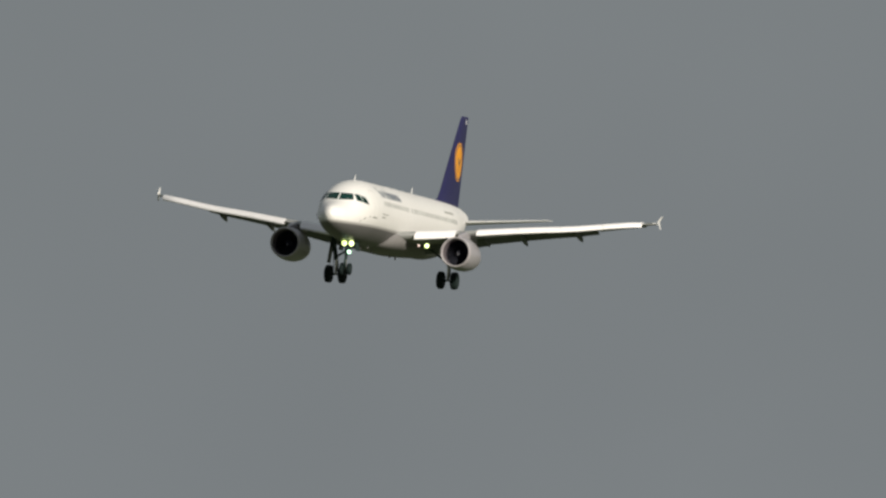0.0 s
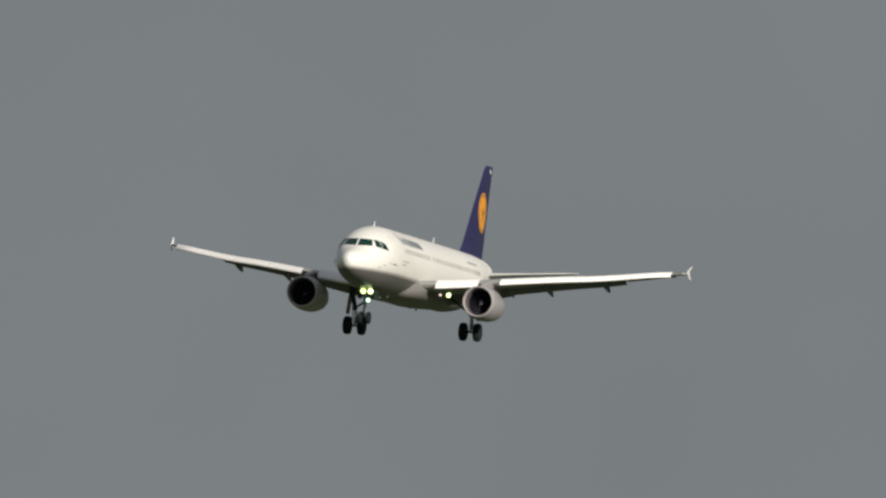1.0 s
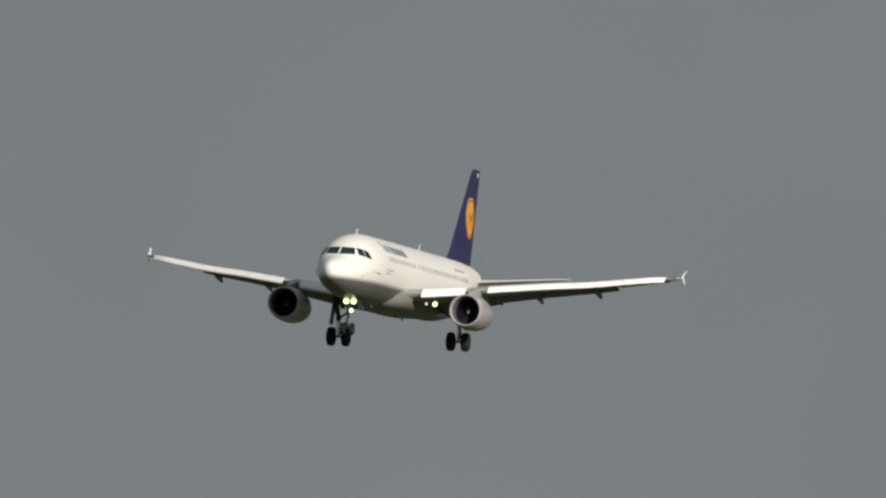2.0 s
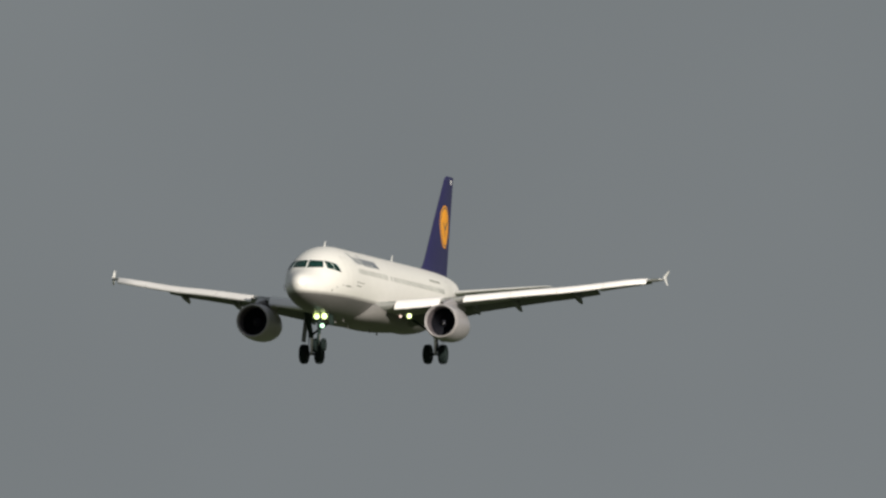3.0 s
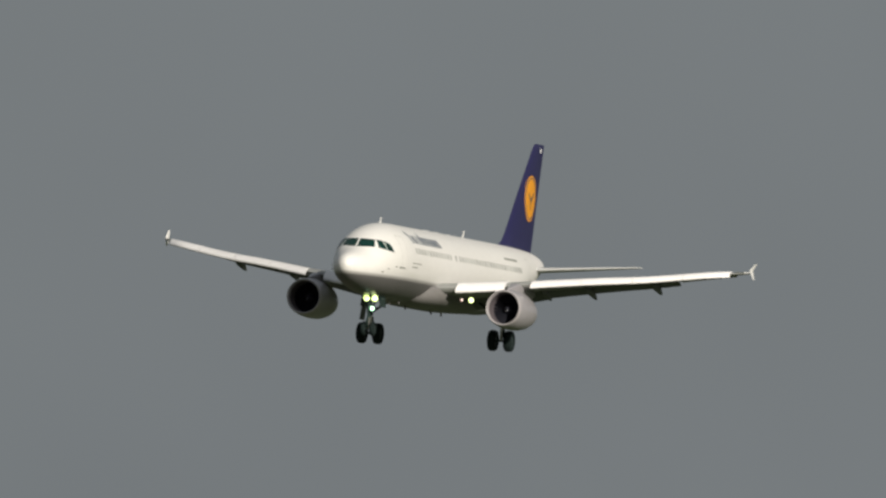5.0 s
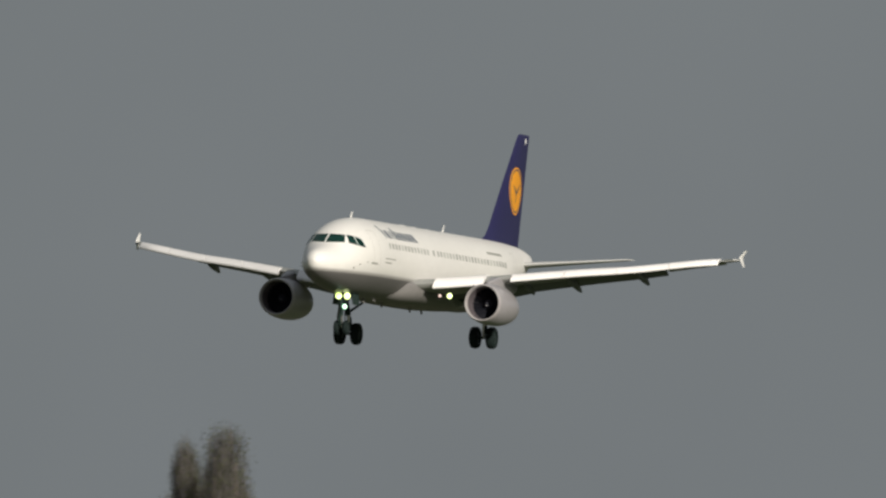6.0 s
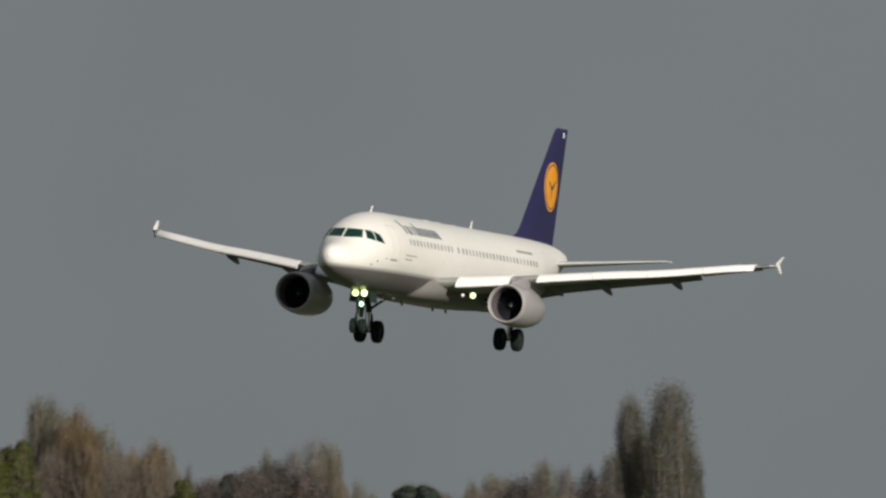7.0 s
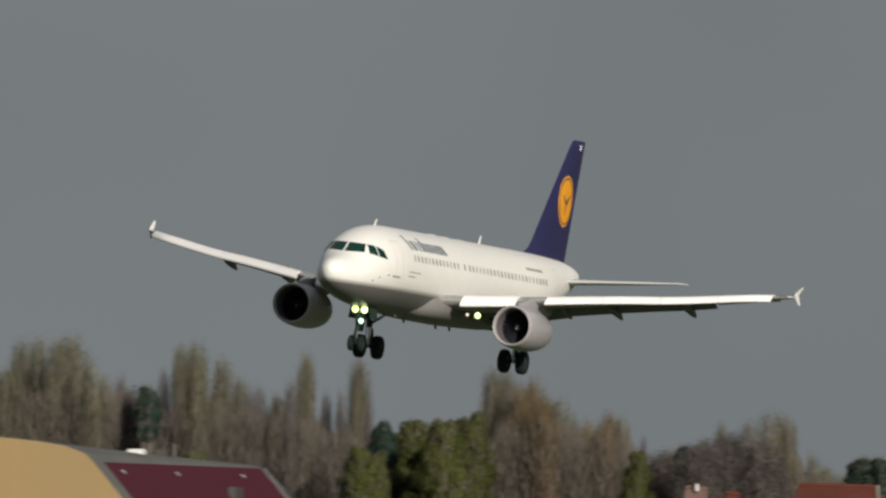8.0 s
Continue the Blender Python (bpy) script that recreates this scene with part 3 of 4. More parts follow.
def lamp(center, r, mat, parent, name="landing_light", label="lit landing light"):
    c = Vector(center)
    body = part(name, lathe([(-.12, .03), (-.10, r * .6), (-.02, r * 1.02), (.03, r * 1.06), (.03, r * .98), (-.02, r * .9)], c, (1, 0, 0), 20), STRUT, parent)
    part("lamp_lens", lathe([(-.01, r * .94), (.035, r * .9), (.075, r * .6), (.09, .01)], c, (1, 0, 0), 20), mat, body, label)


def nose_gear():
    zc = -.02
    leg = part("nose_gear_leg", rod(A(5.12, 0, .62), A(4.85, 0, 1.95), .095, .12, 16), STRUT, aircraft, "dark painted nose gear leg")
    part("oleo", rod(A(5.2, 0, zc), A(5.1, 0, .7), .06, .06, 14), CHROME, leg)
    part("axle", rod(A(5.2, -.32, zc), A(5.2, .32, zc), .05), STRUT, leg)
    part("drag_stay", rod(A(5.1, .05, .95), A(6.3, .12, 1.85), .05, .05, 10), STRUT, leg)
    part("drag_stay", rod(A(5.1, -.05, .95), A(6.3, -.12, 1.85), .05, .05, 10), STRUT, leg)
    part("torque_link", loft([[A(5.00 - .18 * f, w, z) for w in (-.06, .06)] + [A(4.95 - .18 * f, w, z) for w in (.06, -.06)] for f, z in ((0, .1), (1, .38), (0, .7))]), STRUT, leg)
    for side in (1, -1):
        wheel(A(5.2, side * .25, zc), .385, .225, leg, 28)
        part("nose_gear_door", box(A(5.75, side * .52, 1.52), (1.1, .03, .62), bevel=.012, turn=Matrix.Rotation(radians(side * 8), 4, "X")), STRUT, leg)
        lamp(A(4.78, side * .235 + .14, 1.64), .185, LAMP_WHITE, leg)
    part("lamp_bar", rod(A(4.9, -.35, 1.68), A(4.9, .42, 1.68), .04), STRUT, leg)
    lamp(A(4.85, .24, 1.08), .14, LAMP_TAXI, leg, "taxi_light", "lit pale green taxi light")


fuselage()
cockpit()
cabin()
for side in (1, -1):
    wing(side)
    engine(side)
    main_gear(side)
lamp(A(12.5, 3.52, 2.12), .155, LAMP_WHITE, aircraft)
lamp(A(12.5, 2.98, 2.11), .09, LAMP_RED, aircraft, "marker_light", "dull red marker light")
fin()
nose_gear()


# ---------------------------------------------------------------- trees behind the runway
FOCAL = 784 / math.tan(radians(1.64476 / 2))


def spot(u, v, dist):
    """Sideways place and height of a treetop from its bearing steps u and v in the last view, at a distance."""
    return (u - 784) / FOCAL * dist, EYE[2] + dist * math.tan(radians(0.8166) - (v - 441) / FOCAL)


def cards(points, ups, lens, wids, rng, outward, loose=.5):
    """Many small leaf blades: vertices, faces, and shading normals that follow the crown's rounded form."""
    n = len(points)
    ax = rng.normal(size=(n, 3))
    side = np.cross(ups, ax)
    side /= np.linalg.norm(side, axis=1, keepdims=True) + 1e-9
    nrm = outward * .75 + rng.normal(size=(n, 3)) * loose
    nrm /= np.linalg.norm(nrm, axis=1, keepdims=True) + 1e-9
    side = np.where((np.cross(side, ups) * nrm).sum(1, keepdims=True) < 0, -side, side)
    a = points - ups * lens[:, None] / 2
    b = points + ups * lens[:, None] / 2
    s = side * wids[:, None] * .6
    verts = np.stack([a - s, a + s, b], 1).reshape(-1, 3)
    return verts, np.arange(3 * n).reshape(-1, 3), np.repeat(nrm, 3, axis=0)


def mesh_of(name, verts, faces, normals, mat):
    me = bpy.data.meshes.new(name)
    me.from_pydata(verts.tolist(), [], faces.tolist())
    me.polygons.foreach_set("use_smooth", [True] * len(me.polygons))
    me.normals_split_custom_set_from_vertices(normals.tolist())
    me.materials.append(mat)
    return me


def round_out(p, lift=.45):
    """Directions away from a tree's axis and a little upward."""
    d = p * np.array((1, 1, 0.))
    d = d / (np.linalg.norm(d, axis=1, keepdims=True) + .15)
    return d + np.array((0, 0, lift))


def limb_mesh(name, limbs):
    bm = bmesh.new()
    for pts, r0, r1 in limbs:
        rings = []
        for k, p in enumerate(pts):
            r = r0 + (r1 - r0) * k / (len(pts) - 1)
            rings.append([Vector(p) + Vector((r * math.cos(a), r * math.sin(a), 0)) for a in (i * math.tau / 7 for i in range(7))])
        loft(rings, bm)
    bmesh.ops.recalc_face_normals(bm, faces=bm.faces)
    me = bpy.data.meshes.new(name)
    bm.to_mesh(me)
    bm.free()
    me.materials.append(BARK)
    return me


def poplar_meshes(seed, leaf_share, top_heavy, leaf_mat, twig_mat, plump=False):
    """A columnar poplar, 20 m tall and about 2 m across: trunk and steep limbs, a crown of upright twigs, a coat of leaves."""
    rng = np.random.default_rng(seed)
    shape = ([0, 2, 4, 7, 12, 16, 18.4, 19.5, 20], [.42, .55, .70, .84, .97, 1.04, 1.05, .97, .68])
    if plump:                                  # an egg-shaped crown, fullest two thirds up
        shape = (shape[0], [.5, .7, .95, 1.05, 1.12, 1.05, .86, .66, .42])
    limbs = [([(0, 0, 0), (.12, .05, 6), (-.05, .1, 13), (.02, 0, 19)], .38, .04)]
    ang, rel, lean, lo, hi = [], [], [], [], []
    for k in range(60):
        z0 = rng.uniform(.8, 14)
        r = math.sqrt(rng.uniform(.03, 1))
        z1 = min(z0 + rng.uniform(6, 14), 20.1 - 2.0 * r * r * rng.uniform(.1, 1.5))
        a = rng.uniform(0, math.tau)
        ang.append(a), rel.append(r), lean.append(rng.normal() * .4), lo.append(z0), hi.append(z1)
        if k < 24:
            pts = []
            for f in (0, .3, 1):
                z = z0 + (z1 - z0) * f
                q = r * np.interp(z, *shape) * min(1, f * 3)
                pts.append((math.cos(a) * q, math.sin(a) * q, z))
            limbs.append((pts, .085, .02))
    ang, rel, lean, lo, hi = map(np.array, (ang, rel, lean, lo, hi))

    def along(n, spread):
        i = rng.integers(0, len(ang), n)
        t = rng.beta(1.15, .85, n)
        z = lo[i] + (hi[i] - lo[i]) * t
        q = rel[i] * np.interp(z, *shape) * np.clip(t * 3, 0, 1)
        a = ang[i] + lean[i] * t
        return np.stack([q * np.cos(a), q * np.sin(a), z], 1) + np.clip(rng.normal(size=(n, 3)), -1.6, 1.6) * np.array((spread, spread, spread))
    n1, n2 = 9000, int(15000 * leaf_share)
    p = along(n1, .21)
    up = rng.normal(size=(n1, 3)) * .15 + np.array((0, 0, 1.))
    up[:, :2] += p[:, :2] * .12
    up /= np.linalg.norm(up, axis=1, keepdims=True)
    tw = mesh_of("twig_crown", *cards(p, up, rng.uniform(.4, 1.4, n1), rng.uniform(.014, .034, n1), rng, round_out(p), .35), twig_mat)
    p = along(n2, .29)
    if top_heavy:
        p = p[rng.random(n2) < np.clip((p[:, 2] - 3) / 13, .25, 1)]
    n2 = len(p)
    up = rng.normal(size=(n2, 3)) + np.array((0, 0, .5))
    up /= np.linalg.norm(up, axis=1, keepdims=True)
    lf = mesh_of("leaf_coat", *cards(p, up, rng.uniform(.06, .13, n2), rng.uniform(.045, .09, n2), rng, round_out(p)), leaf_mat)
    return limb_mesh("trunk", limbs), tw, lf


def broad_meshes(seed, leaf_mat, twig_mat, n=18000, leaf=1.0, squash=1.0, loose=.3, fuzz=.15):
    """A broad tree, 28 m tall before scaling and about 10 m across, with a rounded, lobed crown;
    squash: the share of the height that the crown keeps, drawn up to the top."""
    rng = np.random.default_rng(seed)
    lobes = [(np.array((0, 0, 22.0)), 3.4), (np.array((.5, -.4, 17.5)), 4.2), (np.array((-.4, .3, 12.5)), 4.2)]
    for k in range(34):                        # knobbly clumps over the crown, most of them high
        a = rng.uniform(0, math.tau)
        z = 26.2 - 15 * rng.random() ** 1.4
        d = math.sqrt(max(0, 26.8 - z)) * rng.uniform(1.0, 1.65)
        lobes.append((np.array((math.cos(a) * min(d, 4.4), math.sin(a) * min(d, 4.4), z)), rng.uniform(.7, 1.6)))
    def high(q):
        return q * np.array((1, 1, squash)) + np.array((0, 0, 27.2 * (1 - squash)))
    limbs = [([(0, 0, 0), (.2, 0, 7), (0, .2, 14), (0, 0, 24)], .55, .1)]
    limbs += [([(0, 0, high(c)[2] * .8), high(c) * np.array((.5, .5, .92)), high(c)], .2, .04) for c, _ in lobes[3:]]
    pts, outs = [], []
    for c, r in lobes:
        k = int(n * r * r / sum(q * q for _, q in lobes))
        d = rng.normal(size=(k, 3))
        d /= np.linalg.norm(d, axis=1, keepdims=True)
        bump = 1 + .16 * np.sin(d[:, 0] * 7 + c[0]) * np.sin(d[:, 2] * 6) + .05 * np.clip(rng.normal(size=k), -1.5, 1.5)
        pts.append(c + d * (r * rng.uniform(.55, 1.0, k) ** .5 * bump)[:, None])
        outs.append(d * 1.1 + round_out(pts[-1]) * .35)
    p = np.concatenate(pts)
    p = high(p + np.clip(rng.normal(size=p.shape), -1.6, 1.6) * fuzz)
    up = rng.normal(size=p.shape)
    up /= np.linalg.norm(up, axis=1, keepdims=True)
    lf = mesh_of("leaf_coat", *cards(p, up, rng.uniform(.17, .38, len(p)) * leaf, rng.uniform(.14, .30, len(p)) * leaf, rng, np.concatenate(outs), loose), leaf_mat)
    q = high(np.concatenate([c + np.clip(rng.normal(size=(60, 3)), -1.5, 1.5) * r * .45 for c, r in lobes]))
    up = rng.normal(size=q.shape) * .5 + np.array((0, 0, 1.))
    up /= np.linalg.norm(up, axis=1, keepdims=True)
    tw = mesh_of("twig_crown", *cards(q, up, rng.uniform(.8, 2.0, len(q)), rng.uniform(.06, .14, len(q)), rng, round_out(q)), twig_mat)
    return limb_mesh("trunk", limbs), tw, lf


KINDS = {
    "olive": [poplar_meshes(11 + k, 1.1, True, BUDS, TWIGS) for k in range(3)],
    "brown": [poplar_meshes(31 + k, .95, True, BUDS, TWIGS) for k in range(3)],
    "amber": [poplar_meshes(41 + k, 1.1, True, AMBER, AMBER_TWIGS) for k in range(2)],
    "grey": [poplar_meshes(51 + k, .15, True, BUDS, GREY_TWIGS) for k in range(2)],
    "plump": [poplar_meshes(61 + k, 1.4, False, GREY_OLIVE, GREY_TWIGS, True) for k in range(2)],
    "green": [broad_meshes(71 + k, SPRING, TWIGS, n=30000, leaf=.86, squash=.5) for k in range(3)],
    "dark": [broad_meshes(81 + k, DARK_LEAF, TWIGS, n=22000, leaf=1.0, squash=.22) for k in range(2)],
    "scrub": [broad_meshes(91 + k, SCRUB, TWIGS, n=26000, leaf=.75, squash=.7, loose=1.0, fuzz=.9) for k in range(2)],
}
LABELS = {
    "olive": ("tall columnar poplar with olive spring leaves", "poplar"),
    "brown": ("tall columnar poplar, brown and nearly bare", "poplar"),
    "amber": ("tall columnar poplar with sparse amber-green leaves", "poplar"),
    "grey": ("thin grey leafless columnar poplar", "poplar"),
    "plump": ("full egg-crowned poplar with olive spring leaves", "poplar"),
    "green": ("broad tree with fresh yellow-green leaves", "tree"),
    "dark": ("rounded dark green tree among poplars", "tree"),
    "scrub": ("brownish bare broad tree in the wood", "tree"),
}
count = 0


def tree(kind, u, v, wide, dist=1720.0):
    """A tree with its top at the bearing (u, v); wide: width of the crown in the same steps."""
    global count
    count += 1
    x, z = spot(u, v, dist)
    variants = KINDS[kind]
    meshes = variants[count % len(variants)]
    columnar = kind in ("olive", "brown", "amber", "grey", "plump")
    root = new("poplar_tree" if columnar else "broad_tree")
    across = wide / FOCAL * dist
    root.matrix_basis = Matrix.LocRotScale((x, dist, 0), Euler((0, 0, count * 2.4)), (across / (2.15 if columnar else 7.6),) * 2 + (z / (20.1 if columnar else 27.2),))
    for me in meshes:
        ob = new(me.name.split(".")[0], me)
        ob.parent = root
    tagged(root, LABELS[kind][0], LABELS[kind][1], "trees behind the runway")


ROW = [
    ("brown", 12, 650, 50), ("olive", 40, 606, 42), ("olive", 72, 598, 46), ("brown", 104, 602, 52), ("olive", 132, 596, 54), ("olive", 165, 640, 40), ("brown", 187, 668, 40),
    ("grey", 216, 668, 32), ("grey", 290, 655, 30), ("brown", 322, 612, 38), ("olive", 348, 608, 46), ("olive", 391, 633, 46), ("brown", 426, 668, 34), ("grey", 455, 686, 46),
    ("olive", 486, 698, 38), ("grey", 516, 676, 30), ("olive", 541, 626, 34), ("grey", 578, 696, 24), ("grey", 605, 694, 24), ("olive", 635, 636, 38), ("grey", 655, 700, 20),
    ("brown", 872, 652, 40), ("olive", 898, 654, 34), ("amber", 922, 676, 44), ("amber", 948, 672, 48), ("amber", 966, 704, 40), ("olive", 995, 705, 52), ("amber", 1040, 743, 50), ("amber", 1076, 730, 46), ("olive", 1102, 736, 32),
    ("grey", 1140, 774, 22), ("olive", 1277, 748, 22), ("grey", 1300, 772, 40), ("grey", 1328, 746, 56), ("brown", 1366, 722, 50), ("olive", 1394, 738, 36), ("olive", 1440, 800, 36), ("olive", 1458, 822, 36),
    ("olive", 1639, 800, 24), ("brown", 1676, 790, 46), ("olive", 1768, 766, 40), ("grey", 1806, 778, 46), ("grey", 1848, 778, 46),
    ("plump", 1892, 744, 46), ("plump", 1921, 648, 54), ("plump", 1991, 620, 84), ("brown", 1952, 700, 56), ("plump", 2028, 738, 46), ("olive", 2008, 705, 44),
    ("olive", 2715, 790, 60), ("brown", 2760, 775, 60), ("olive", 1497, 836, 40),
]
for k, (kind, u, v, wide) in enumerate(ROW):
    tree(kind, u, v, wide, 1716 + (k * 7 % 5) * 3)
WOOD = [
    ("dark", 262, 688, 40), ("scrub", 234, 697, 44), ("dark", 678, 748, 42), ("green", 736, 744, 80), ("green", 786, 741, 84), ("green", 834, 730, 76), ("dark", 800, 775, 60), ("green", 716, 774, 56), ("green", 668, 800, 42),
    ("green", 1130, 798, 54), ("scrub", 1175, 808, 90), ("dark", 1214, 792, 50), ("scrub", 1232, 796, 70), ("scrub", 1262, 786, 80), ("scrub", 1296, 776, 70), ("dark", 1528, 812, 60), ("dark", 1562, 812, 50),
    ("scrub", 1740, 800, 90), ("scrub", 1345, 790, 90), ("green", 345, 800, 80), ("green", 640, 790, 60), ("scrub", 1700, 830, 80), ("scrub", 1860, 805, 90), ("scrub", 1600, 836, 70),
]
for k, (kind, u, v, wide) in enumerate(WOOD):
    tree(kind, u, v, wide, 1700 + (k * 5 % 4) * 3)


def undergrowth():
    """The brown thicket that closes the row of trees below their crowns."""
    rng = np.random.default_rng(5)
    n = 340000
    u = rng.uniform(-60, 2800, n)
    env = np.interp(u, [-60, 190, 230, 300, 500, 520, 620, 660, 860, 880, 1100, 1130, 1200, 1400, 1430, 1560, 1700, 1880, 2050, 2080, 2700, 2800],
                    [715, 730, 735, 740, 750, 765, 785, 810, 805, 762, 790, 830, 820, 815, 865, 855, 835, 850, 860, 900, 885, 830])
    env = env + 7 * np.sin(u * .11) + 6 * np.sin(u * .043 + 1) + 22
    dist = 1714 + rng.uniform(0, 28, n)
    x = (u - 784) / FOCAL * dist
    top = EYE[2] + dist * np.tan(radians(0.8166) - (env - 441) / FOCAL)
    z = np.where(rng.random(n) < .15, top * rng.random(n), 10 + (top * 1.09 - 10) * rng.beta(1.6, 1.15, n))
    p = np.stack([x, dist, z], 1)
    up = rng.normal(size=p.shape) * .11 + np.array((0, 0, 1.))
    up /= np.linalg.norm(up, axis=1, keepdims=True)
    me = mesh_of("undergrowth", *cards(p, up, rng.uniform(.35, 1.2, n), rng.uniform(.03, .065, n), rng, np.stack([.25 * np.sin(u * .13), -1 + 0 * u, .5 + 0 * u], 1), .12), UNDER)
    tagged(new("undergrowth", me), "brown leafless thicket below the row of trees", "undergrowth", kind="stuff")


undergrowth()


# ---------------------------------------------------------------- buildings
def hangar():
    """A shed with an ochre gable, a grey upper roof and dark red lower roof slopes."""
    dist, length = 1640.0, 48.0
    root = new("hangar")
    x0, _ = spot(-70, 777, dist)
    # half profile of the gable: sideways from the ridge, height
    half = [(0, 16.45), (2.1, 16.33), (4.2, 16.12), (5.8, 15.85), (6.85, 15.45), (7.3, 15.0), (8.05, 14.1), (9.3, 12.55), (11.0, 10.3), (11.0, 0)]
    cross = [(x, z) for x, z in half] + [(-x, z) for x, z in half[::-1]]
    fall = 1.0

    def at(x, z, d):
        return Vector((x, d, z - max(0, z - 15.0) / 1.45 * fall * d / length))
    bm = bmesh.new()
    vs = [bm.verts.new(at(x, z, 0)) for x, z in cross] + []
    bm.faces.new(vs)
    ext = bmesh.ops.extrude_face_region(bm, geom=bm.faces[:])
    bmesh.ops.translate(bm, verts=[e for e in ext["geom"] if isinstance(e, bmesh.types.BMVert)], vec=(0, .35, 0))
    part("gable_wall", bm, STRAW, root, "ochre clad gable wall", smooth=False)

    def strip(name, a, b, mat, label, lift=.03, d0=-.006, d1=length):
        bm = bmesh.new()
        (xa, za), (xb, zb) = a, b
        nrm = Vector((zb - za, xa - xb)).normalized() * -1
        if nrm.y < 0 and abs(nrm.y) > abs(nrm.x):
            nrm.negate()
        rings = []
        for d in (d0, d1):
            rings.append([at(xa, za, d), at(xb, zb, d), at(xb + nrm.x * lift, zb + nrm.y * lift, d), at(xa + nrm.x * lift, za + nrm.y * lift, d)])
        return part(name, loft(rings, bm), mat, root, label, smooth=False)
    for sx in (1, -1):
        pts = [(sx * x, z) for x, z in half]
        for a, b in zip(pts[:4], pts[1:5]):
            strip("roof_sheet", a, b, ROOF_GREY, "grey sheet metal roof")
        strip("roof_edge", pts[4], pts[5], ROOF_GREY, "grey roof edge", d0=.0)
        for a, b in zip(pts[5:8], pts[6:9]):
            strip("roof_verge", a, b, ROOF_GREY, "grey roof verge", d1=2.6)
            strip("roof_slope", a, b, ROOF_RED, "dark red lower roof slope", d0=2.6, d1=length - 1.2)
            strip("roof_verge", a, b, ROOF_GREY, "grey roof verge", lift=.09, d0=length - 1.2)
        strip("side_wall", pts[8], pts[9], PLASTER, "pale side wall", d0=.36)
    bm = bmesh.new()
    bm.faces.new([bm.verts.new(at(x, z, length)) for x, z in cross])
    part("rear_wall", bm, ROOF_RED, root, smooth=False)
    for d in (5.5, 20.5, 39):
        q = at(7.75, 14.45, d)
        part("roof_window", box(q + Vector((.10, 0, .08)), (.28, .5, .06), bevel=.02, turn=Matrix.Rotation(radians(45), 4, "Y")), GROOVE, root, "small grey roof light")
    part("roof_unit", box(at(5.6, 15.95, 20.5), (.85, 1.2, .36), bevel=.05), PALE, root, "white roof unit")
    part("roof_unit", box(at(6.1, 15.9, 25), (.62, 1.0, .55), bevel=.05), DARK_METAL, root, "dark roof unit")
    part("roof_hatch", box(at(8.75, 13.45, 32), (.5, 2.2, .9), bevel=.08), DARK_METAL, root, "dark dormer hatch")
    part("roof_pipe", rod(at(6.35, 15.5, 27), at(6.35, 16.9, 27), .16), DARK_METAL, root)
    root.matrix_basis = Matrix.Translation((x0 - .05, dist, 0)) @ Matrix.Rotation(radians(-10.6), 4, "Z")
    tagged(root, "large shed with ochre gable, grey roof and dark red slopes", "hangar")


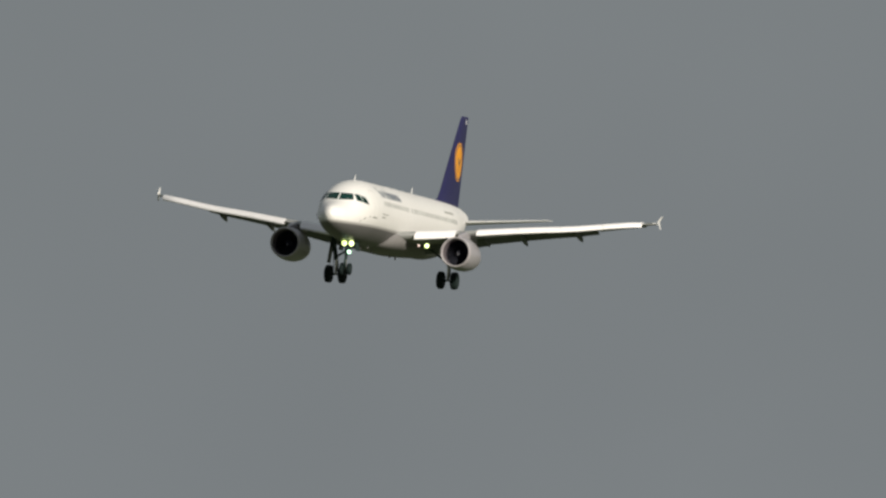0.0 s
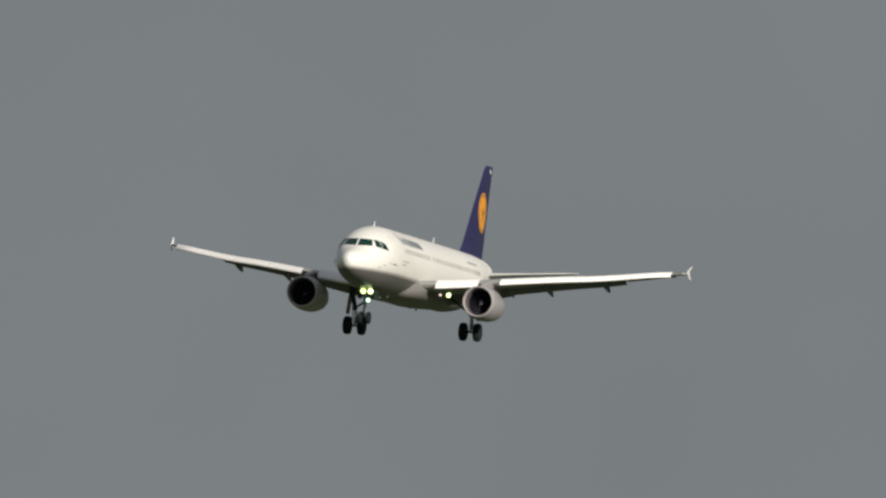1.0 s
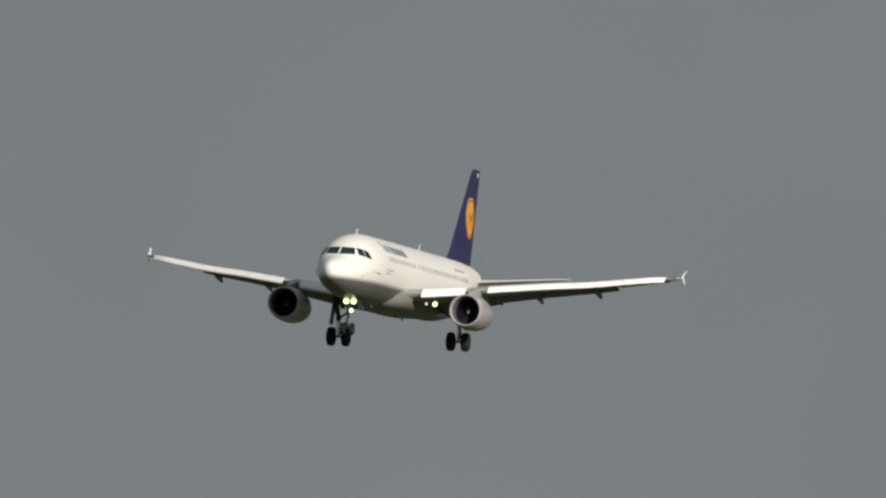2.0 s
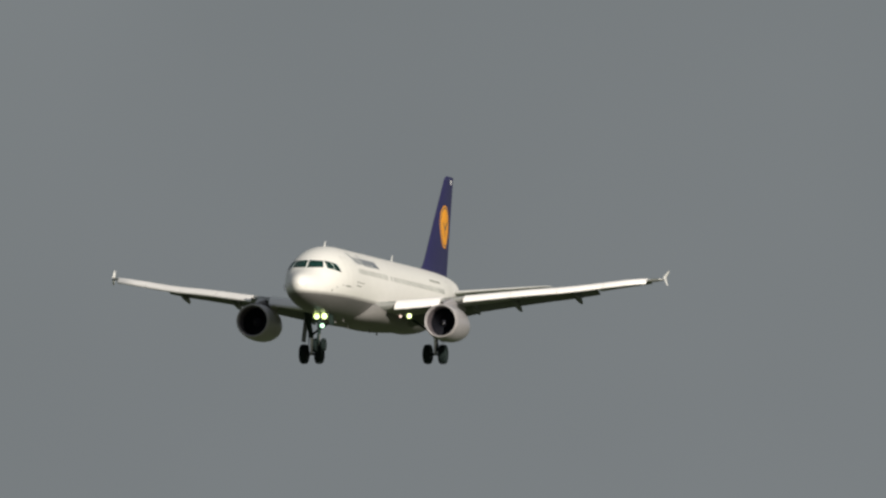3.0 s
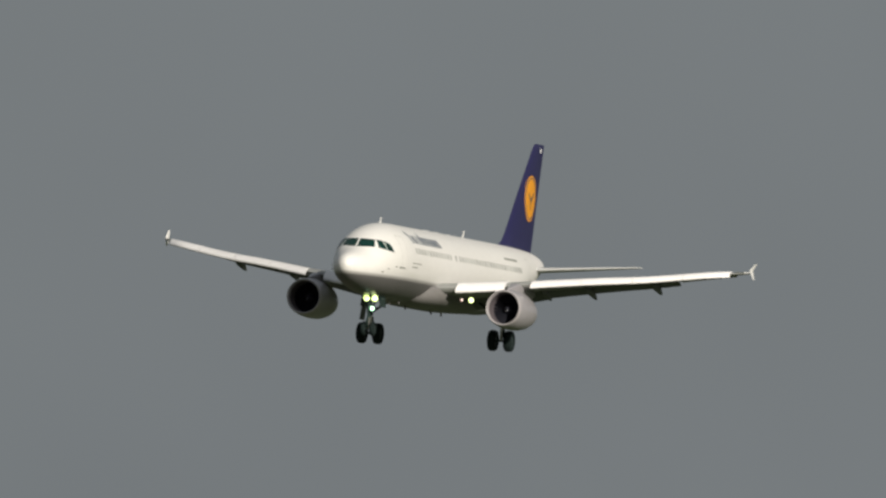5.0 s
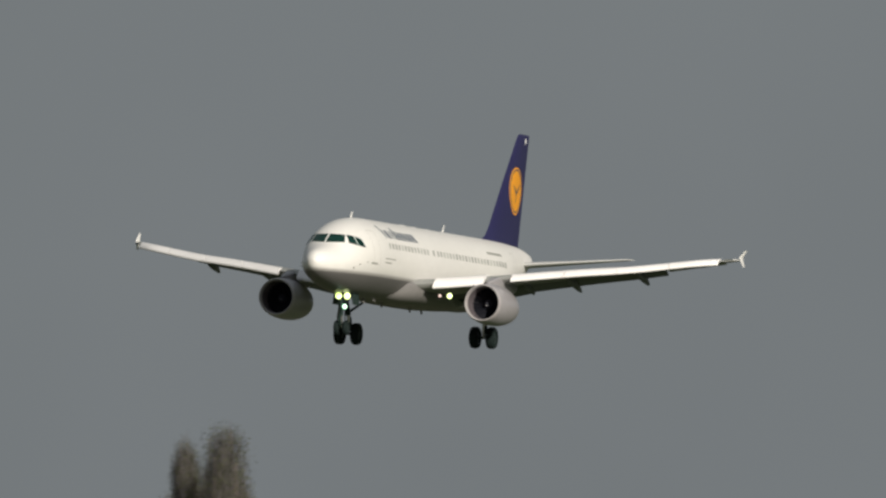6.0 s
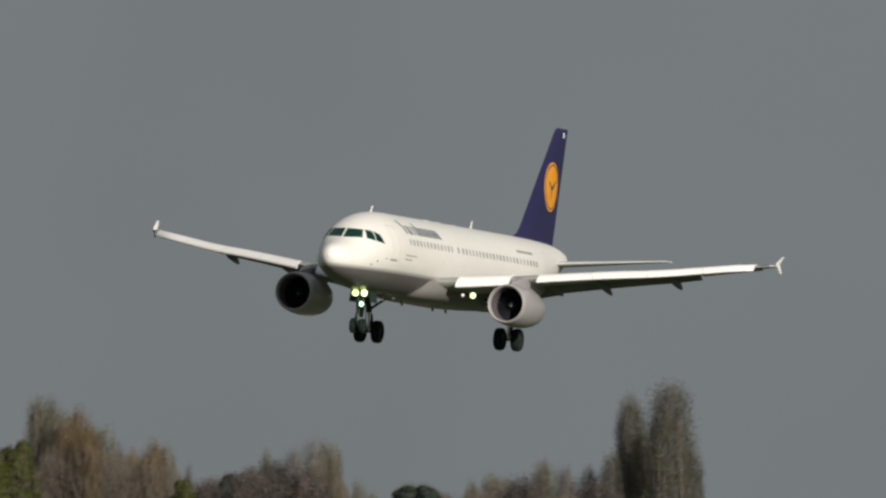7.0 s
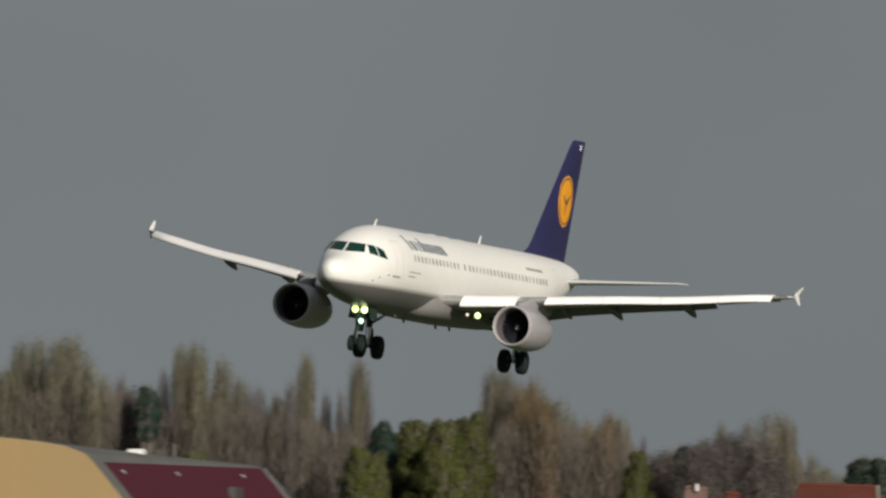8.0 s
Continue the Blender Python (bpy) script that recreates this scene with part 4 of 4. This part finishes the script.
def house(u0, u1, v, dist, depth, label, roof=None, roof_label="orange-red tile roof", hip=1.0, chimney=None, verge=False):
    """A small house: its tile roof has a hip at one end and a gable with a pale verge at the other, eaves 2.6 m below the ridge."""
    root = new("house")
    xa, z = spot(u0, v, dist)
    xb, _ = spot(u1, v, dist)
    ze, g, mat = z - 2.6, .35, roof or TILE_RED
    bm = bmesh.new()
    base = [Vector((xa - hip, -depth / 2, ze)), Vector((xb, -depth / 2, ze)), Vector((xb, depth / 2, ze)), Vector((xa - hip, depth / 2, ze))]
    low = [bm.verts.new(p) for p in base]
    under = [bm.verts.new(p - Vector((0, 0, .15))) for p in base]
    r0, r1 = bm.verts.new((xa, 0, z)), bm.verts.new((xb, 0, z - .12))
    for f in ((low[0], low[1], r1, r0), (low[2], low[3], r0, r1), (low[1], low[2], r1), (low[3], low[0], r0), tuple(under[::-1])):
        bm.faces.new(f)
    for k in range(4):
        bm.faces.new((under[k], under[(k + 1) % 4], low[(k + 1) % 4], low[k]))
    part("roof", bm, mat, root, roof_label, smooth=False)
    part("ridge_cap", rod((xa, 0, z + .03), (xb, 0, z - .09), .11), mat, root)
    for sy in (1, -1) if verge else ():
        part("verge_board", rod((xb + .06, 0, z - .05), (xb + .06, sy * depth / 2, ze + .02), .07, n=8), PLASTER, root, "pale verge board of the gable")
    part("walls", box(((xa - hip + xb) / 2, 0, ze / 2 - .08), (xb - xa + hip - 2 * g, depth - 2 * g, ze - .16), bevel=.02), PLASTER, root, "pale plaster walls")
    if chimney is not None:
        x = xa + (xb - xa) * chimney
        stack = part("chimney", box((x, -.5, z - .02), (.14, .3, .4), bevel=.03), PALE, root, "white chimney")
        part("chimney_cap", box((x, -.5, z + .2), (.2, .38, .05), bevel=.02), PLASTER, stack)
    root.location = (0, dist, 0)
    tagged(root, label, "house")


hangar()
house(1416, 1553, 857, 1650.0, 9.0, "house with orange-red tile roof below the trees", verge=True)
house(1288, 1311, 872, 1652.0, 7.0, "small house with red roof among brown trees", hip=.4)
house(1216, 1254, 862, 1656.0, 7.0, "house with brown roof and white chimney among trees", BROWN_TILE, "weathered brown tile roof", .6, .5)
house(1604, 1640, 868, 1652.0, 7.0, "small red-roofed house in front of the thicket", hip=.3)
house(1866, 1884, 868, 1652.0, 6.0, "narrow red-roofed house below the tall poplars", hip=.3)


# ---------------------------------------------------------------- what moves
# seconds, heading, pitch, bank of the airliner, in degrees
ATT = [
    (0, -109.23, 2.32, -3.50),
    (0.5, -109.00, 2.78, -3.35),
    (1, -108.82, 3.05, -3.42),
    (1.2, -108.72, 3.08, -3.43),
    (2.3, -108.46, 2.66, -1.80),
    (2.5, -108.42, 2.63, -1.30),
    (3, -108.45, 2.52, -0.45),
    (3.5, -108.75, 2.34, -1.30),
    (4, -109.09, 2.40, -2.53),
    (4.5, -109.29, 2.34, -3.52),
    (5, -109.40, 2.16, -3.43),
    (5.2, -109.47, 2.14, -3.22),
    (6.3, -109.91, 2.22, -2.08),
    (6.5, -109.93, 2.29, -2.37),
    (7, -109.94, 2.51, -3.52),
    (7.5, -109.61, 2.60, -4.78),
    (8, -109.18, 2.68, -5.73),
]


def motions():
    p0, v0, a0 = Vector((93.913, 1764.81, 31.134)), Vector((-23.9248, -62.003, -2.8294)), Vector((0.2103, 0.1422, -0.0661))
    rows = []
    for t, h, p, b in ATT:
        d = t - 4
        rows.append((t, pose(*(p0 + v0 * d + a0 * (d * d / 2)), b, -p, h)))
    walk(aircraft, rows)


motions()
